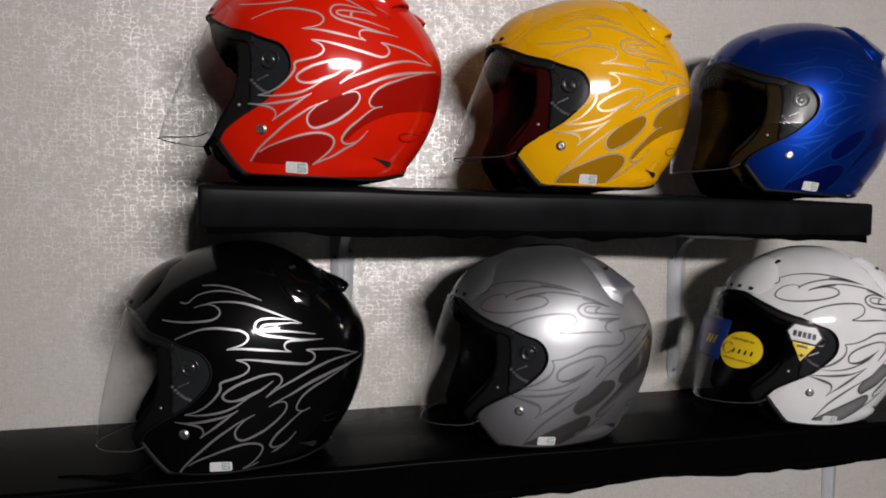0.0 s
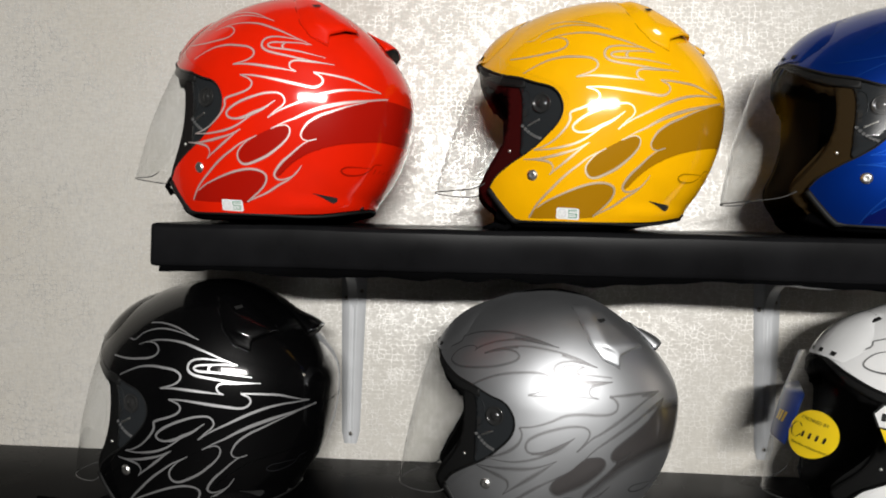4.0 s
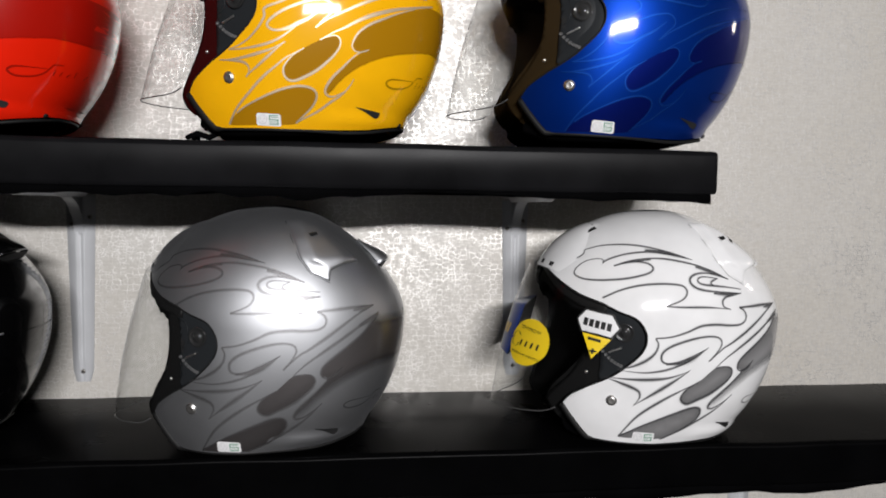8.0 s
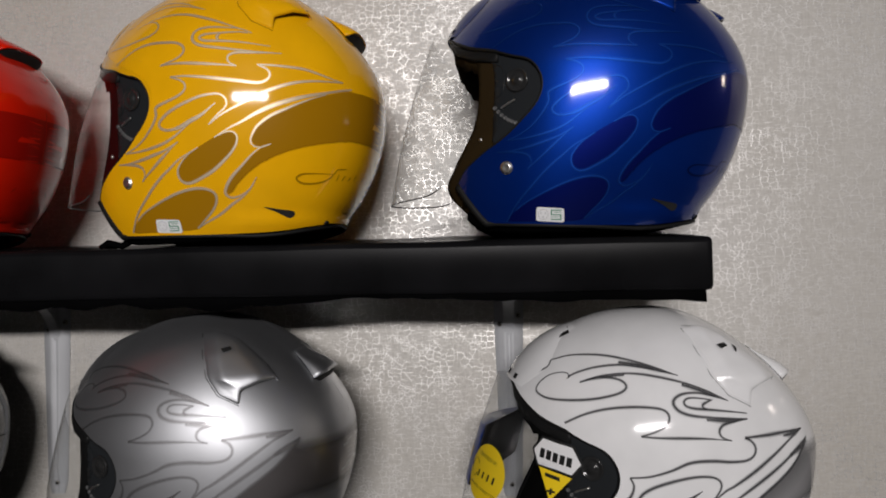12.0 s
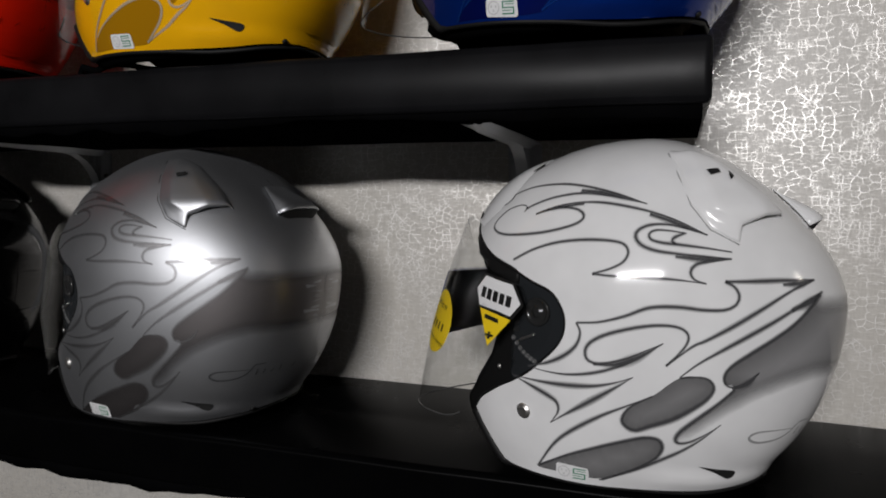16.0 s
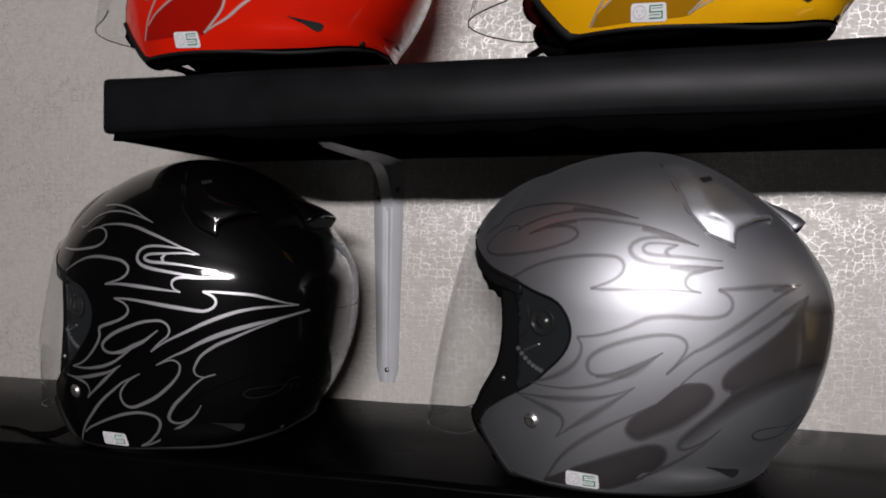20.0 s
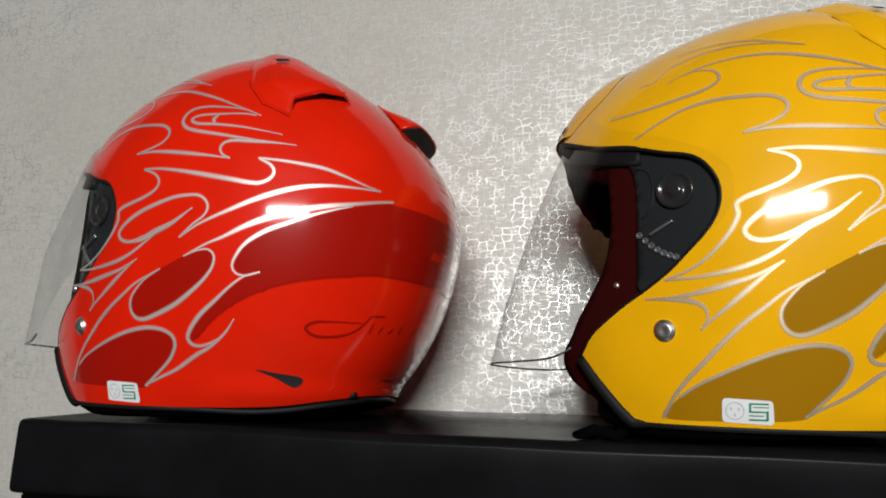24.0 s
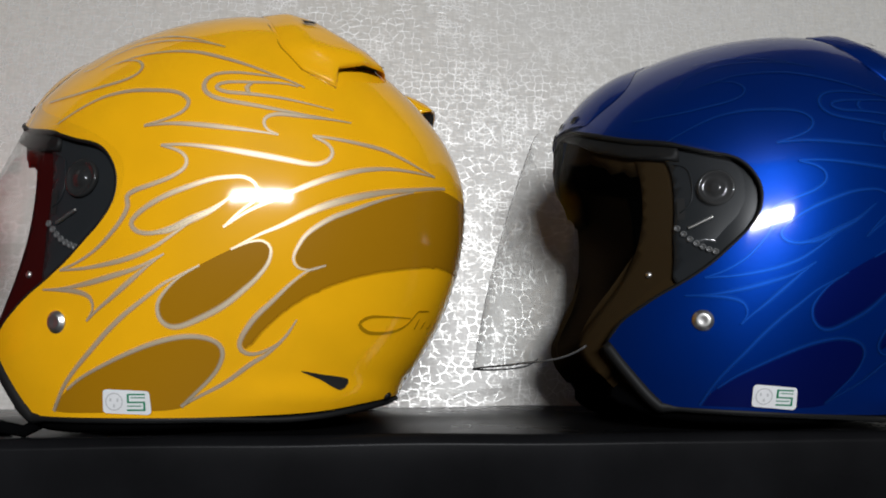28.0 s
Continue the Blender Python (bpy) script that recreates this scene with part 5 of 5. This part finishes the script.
    s = part("approval_sticker", patch(st, 0.0008, 0.004, 0.0, False), STICKER, h, "white sticker with a grey ring and a green mark")
    ring = [(-0.0655 + 0.0045 * math.cos(k * math.pi / 10), 0.0200 + 0.0045 * math.sin(k * math.pi / 10)) for k in range(20)]
    bm = bmesh.new()
    for k in range(20):
        o = [shell_point(-0.0655 + (q[0] + 0.0655) * r, 0.02 + (q[1] - 0.02) * r, 0.0011)[0] for q in (ring[k], ring[(k + 1) % 20]) for r in (1.0, 0.86)]
        bm.faces.new([bm.verts.new(p) for p in (o[0], o[1], o[3], o[2])])
    part("printed_ring", bm, PRINT, s)
    for dx, dz in ((-0.0018, 0.0010), (0.0018, 0.0008), (0.0, -0.0020)):
        cx, cz = -0.0655 + dx, 0.0200 + dz
        part("mark_bar", patch([(cx - 0.0005, cz - 0.0008), (cx + 0.0005, cz - 0.0008), (cx + 0.0005, cz + 0.0008), (cx - 0.0005, cz + 0.0008)], 0.0011, 0.004, 0.0, False), PRINT, s)
    for x0, x1, z0, z1 in ((-0.0590, -0.0500, 0.0232, 0.0240), (-0.0590, -0.0580, 0.0201, 0.0232), (-0.0590, -0.0500, 0.0193, 0.0201), (-0.0510, -0.0500, 0.0162, 0.0193), (-0.0590, -0.0500, 0.0154, 0.0162), (-0.0570, -0.0500, 0.0217, 0.0222), (-0.0590, -0.0520, 0.0176, 0.0181)):
        part("green_bar", patch([(x0, z0), (x1, z0), (x1, z1), (x0, z1)], 0.0011, 0.004, 0.0, False), GREEN, s)
    return h


VISOR_EDGE_MAT = material("visor_edge", grey(0.07), 0.2)
PLATE_GEAR = material("grey_gear_plastic", grey(0.022), 0.15)

# place, yaw and pitch, flames with their shift and turn, lacquer, metal, line, fill, lining, line width (scale, added mm), visor's lift in degrees and set-back, label
SPECS = [
    ("red", (0.166, 0.065, TOP_UP), (-0.3, 0.4), "curled", (-0.0035, 0.006, -3.3), (0.72, 0.013, 0.0012), 0.0, (0.84, 0.70, 0.66), (0.36, 0.006, 0.002), (0.012, 0.010, 0.010), (1.2, 0.3), (10.5, 0.011),
     "glossy red open-face helmet with silver flame lines"),
    ("yellow", (0.527, 0.070, TOP_UP - 0.0008), (0.5, 0.0), "curled", (0.0, 0.0, 0.0), (0.87, 0.435, 0.0012), 0.0, (0.78, 0.66, 0.46), (0.36, 0.168, 0.002), (0.034, 0.002, 0.002), (1.2, 0.3), (7.5, 0.013),
     "glossy yellow open-face helmet with silver flame lines"),
    # brown in the blue helmet's lining: the yellow helmet's bounce put into the colour
    ("blue", (0.8728, 0.0656, TOP_UP - 0.002), (-1.3, 2.4), "curled", (-0.002, 0.0, 2.5), (0.001, 0.026, 0.22), 0.65, (0.008, 0.062, 0.36), (0.002, 0.008, 0.12), (0.026, 0.016, 0.006), (1.2, 0.4), (1.0, -0.006),
     "metallic blue open-face helmet with pale blue flame lines"),
    ("black", (0.0805, 0.085, TOP_LOW - 0.001), (3.5, -1.0), "curled", (0.0017, -0.0067, -2.8), (0.0015, 0.0015, 0.0017), 0.0, (0.64, 0.64, 0.65), (0.0013, 0.0013, 0.0015), (0.006, 0.006, 0.006), (1.1, 0.3), (0.5, 0.012),
     "glossy black open-face helmet with silver flame lines"),
    ("silver", (0.485, 0.0825, TOP_LOW - 0.003), (0.0, 0.6), "barbed", (-0.0035, -0.0049, 0.7), (0.54, 0.55, 0.57), 1.0, (0.34, 0.332, 0.335), (0.215, 0.20, 0.20), (0.008, 0.008, 0.008), (2.0, 0.5), (0.0, 0.006),
     "metallic silver open-face helmet with dark grey flame lines"),
    ("white", (0.9266, 0.0746, TOP_LOW - 0.003), (0.7, 2.0), "barbed", (0.0, 0.0, 0.0), (0.80, 0.80, 0.80), 0.0, (0.07, 0.07, 0.074), (0.21, 0.208, 0.21), (0.008, 0.008, 0.008), (1.9, 0.3), (1.5, -0.001),
     "glossy white open-face helmet with grey flames and visor stickers"),
]
# metal, roughness, core, haze and strength of the sprayed lines
LINE_PAINT = {"black": (0.85, 0.40, 0.60, 0.5, 0.95), "silver": (1.0, 0.50, 0.16, 0.30, 0.58), "white": (0.0, 0.5, 0.16, 0.36, 0.88), "blue": (0.75, 0.45, 0.2, 0.35, 0.85)}
HELMETS = {}
for name, place, turn, art, shift, colour, metal, line, blade, liner, wide, swing, label in SPECS:
    coat = paint(name + "_lacquer", colour, metal, 0.50 if name == "silver" else 0.40, 0.05)
    lm = airbrush(name + "_flame_line", line, *LINE_PAINT.get(name, (0.55, 0.42, 0.34, 0.45, 0.85)))
    bmn = paint(name + "_flame_fill", blade, metal, 0.50 if name == "silver" else 0.40, 0.12)
    if name == "silver":
        bsdf(coat).inputs["Coat Weight"].default_value = 0.4
    elif name == "white":
        bsdf(coat).inputs["Coat Roughness"].default_value = 0.12
    shaded_field(bmn, blade, *{"white": (0.6, 1.3, 0.7), "silver": (0.85, 1.15, 0.7)}.get(name, (1.0, 1.0, 0.12)))
    mark = paint(name + "_mark", tuple(c * (0.42 if name != "black" else 6.0) for c in colour), metal * 0.9, 0.45, 0.05)
    lin = material(name + "_lining", liner, 0.85)
    lin.node_tree.nodes["Principled BSDF"].inputs["Specular IOR Level"].default_value = 0.05
    h = build_helmet(coat, lin, lm, bmn, label, art, wide, shift, swing, mark)
    h.matrix_world = pose(*place, 0, turn[1], turn[0])
    HELMETS[name] = h

# labels on the white helmet's visor and crown
visor_w = next(o for o in HELMETS["white"].children if o.name.startswith("visor"))
disc_label = [(24 + 14 * math.cos(a), 0.1105 + 0.0268 * math.sin(a)) for a in (2 * math.pi * k / 40 for k in range(40))]
s = part("round_sticker", visor_label(disc_label), YELLOW_LABEL, visor_w, "round yellow certificate sticker")

def lettering(text, deg, z, size, slope, mat, parent, spread=500.0):
    """Printed words on the visor, in the built-in font."""
    data = bpy.data.curves.new("lettering", "FONT")
    data.body, data.size, data.align_x = text, size, "CENTER"
    ob = bpy.data.objects.new("lettering", data)
    flat = bpy.data.meshes.new_from_object(ob)
    bpy.data.objects.remove(ob)
    for v in flat.vertices:
        v.co = visor_round(deg + v.co.x * spread, z + v.co.y + slope * v.co.x, 0.0011)
    flat.name = "lettering"
    flat.materials.clear()
    flat.materials.append(mat)
    o = new("lettering", flat)
    o.parent = parent
    return o


lettering("CERTIFIED BY", 24, 0.1235, 0.0052, -0.12, INK, s)
for k in range(4):
    d = 18.5 + 4.0 * k
    part("name_bar", visor_label([(d, 0.1058 - 0.0005 * k), (d + 1.3, 0.1056 - 0.0005 * k), (d + 1.9, 0.1120 - 0.0005 * k), (d + 0.6, 0.1122 - 0.0005 * k)], 0.0011), INK, s)
lettering("MEMORIAL FOUNDATION", 24, 0.0945, 0.0036, -0.12, INK, s)
loop_pts = [(15.0 + 3.2 * math.cos(a), 0.112 + 0.0085 * math.sin(a)) for a in (0.6 + 5.2 * k / 14 for k in range(15))]
for a, b in zip(loop_pts, loop_pts[1:]):
    part("swirl", visor_label([(a[0] - 0.35, a[1]), (a[0] + 0.35, a[1]), (b[0] + 0.35, b[1] + 0.0002), (b[0] - 0.35, b[1] + 0.0002)], 0.0011), INK, s)
hexa = [(48.7, 0.1475), (52.2, 0.1595), (66.6, 0.1555), (71.2, 0.1405), (67.8, 0.1290), (52.2, 0.1335)]
s = part("badge_sticker", visor_label(hexa), INK, visor_w, "white six-sided sticker with a black border")
mid = (59.8, 0.1442)
inner_hex = [(mid[0] + (d - mid[0]) * 0.90, mid[1] + (z - mid[1]) * 0.86) for d, z in hexa]
part("badge_field", visor_label(inner_hex, 0.0010), STICKER, s)
for k in range(5):
    d, z = 52.9 + 2.88 * k, 0.1408 - 0.0009 * k + 0.0007
    part("name_bar", visor_label([(d, z), (d + 2.1, z - 0.0007), (d + 2.1, z + 0.0073), (d, z + 0.0080)], 0.0014), INK, s)
s = part("warning_sticker", visor_label([(53.4, 0.1330), (67.3, 0.1284), (59.9, 0.1060)]), YELLOW_LABEL, visor_w, "yellow triangular sticker")
part("print_bar", visor_label([(56.7, 0.1262), (62.9, 0.1242), (62.6, 0.1275), (56.5, 0.1294)], 0.0011), INK, s)
part("print_bar", visor_label([(59.4, 0.1115), (60.5, 0.1115), (60.5, 0.1170), (59.4, 0.1170)], 0.0011), INK, s)
part("print_bar", visor_label([(58.2, 0.1134), (61.7, 0.1134), (61.7, 0.1152), (58.2, 0.1152)], 0.0011), INK, s)
s = part("front_sticker", visor_label([(-50, 0.150), (12.5, 0.1505), (10.0, 0.0900), (-48, 0.098)]), BLUE_LABEL, visor_w, "dark blue front sticker with a gold mark")
part("sticker_back", visor_label([(-50, 0.150), (12.5, 0.1505), (10.0, 0.0900), (-48, 0.098)], -0.0006), STICKER_BACK, s, "dark grey back of the sticker")
for k in range(3):
    part("gold_bar", visor_label([(-6 + 3.6 * k, 0.114), (-3.8 + 3.6 * k, 0.114), (-2.0 + 3.6 * k, 0.126), (-4.2 + 3.6 * k, 0.126)], 0.0011), GOLD, s)
for k in range(5):
    bm = bmesh.new()
    bm.faces.new([bm.verts.new(crown_point(-0.116 + dx, d, 0.0012, -1)) for dx, d in ((0.004, -14 + 7 * k), (0.013, -14 + 7 * k), (0.013, -10 + 7 * k), (0.004, -10 + 7 * k))])
    part("crown_mark", bm, INK, HELMETS["white"], "black crown lettering bar")

# second slider slot, its shade painted as a black face
for side in (-1, 1):
    bm = bmesh.new()
    bm.faces.new([bm.verts.new(crown_point(x, d, u, side)) for x, d, u in ((0.0300, 40.4, 0.0077), (0.0335, 42.4, 0.0080), (0.0315, 44.8, 0.0080), (0.0305, 42.6, 0.0077))])
    vent = [o for o in HELMETS["white"].children if o.name.startswith("top_vent")][0 if side < 0 else 1]
    part("slider_slot", bm, OPENING_SHADE, vent, "flat black patch for the shaded slider slot")

# loose strap ends that lie on the shelf in front of the chin
for key, pts in (("yellow", [(-0.112, -0.050, 0.012), (-0.124, -0.058, 0.004), (-0.136, -0.062, 0.007), (-0.146, -0.055, 0.0035), (-0.137, -0.045, 0.003)]), ("red", [(-0.140, -0.050, 0.055), (-0.152, -0.045, 0.050), (-0.158, -0.040, 0.042), (-0.154, -0.035, 0.034)]), ("black", [(-0.125, -0.055, 0.020), (-0.150, -0.060, 0.010), (-0.180, -0.050, 0.0055), (-0.210, -0.035, 0.0050), (-0.232, -0.030, 0.0048)])):
    curve = [Vector(p) for p in pts]
    part("chin_strap", tube(curve, 0.0034, 8, False, 0.7), CLOTH, HELMETS[key], "black webbing chin strap")
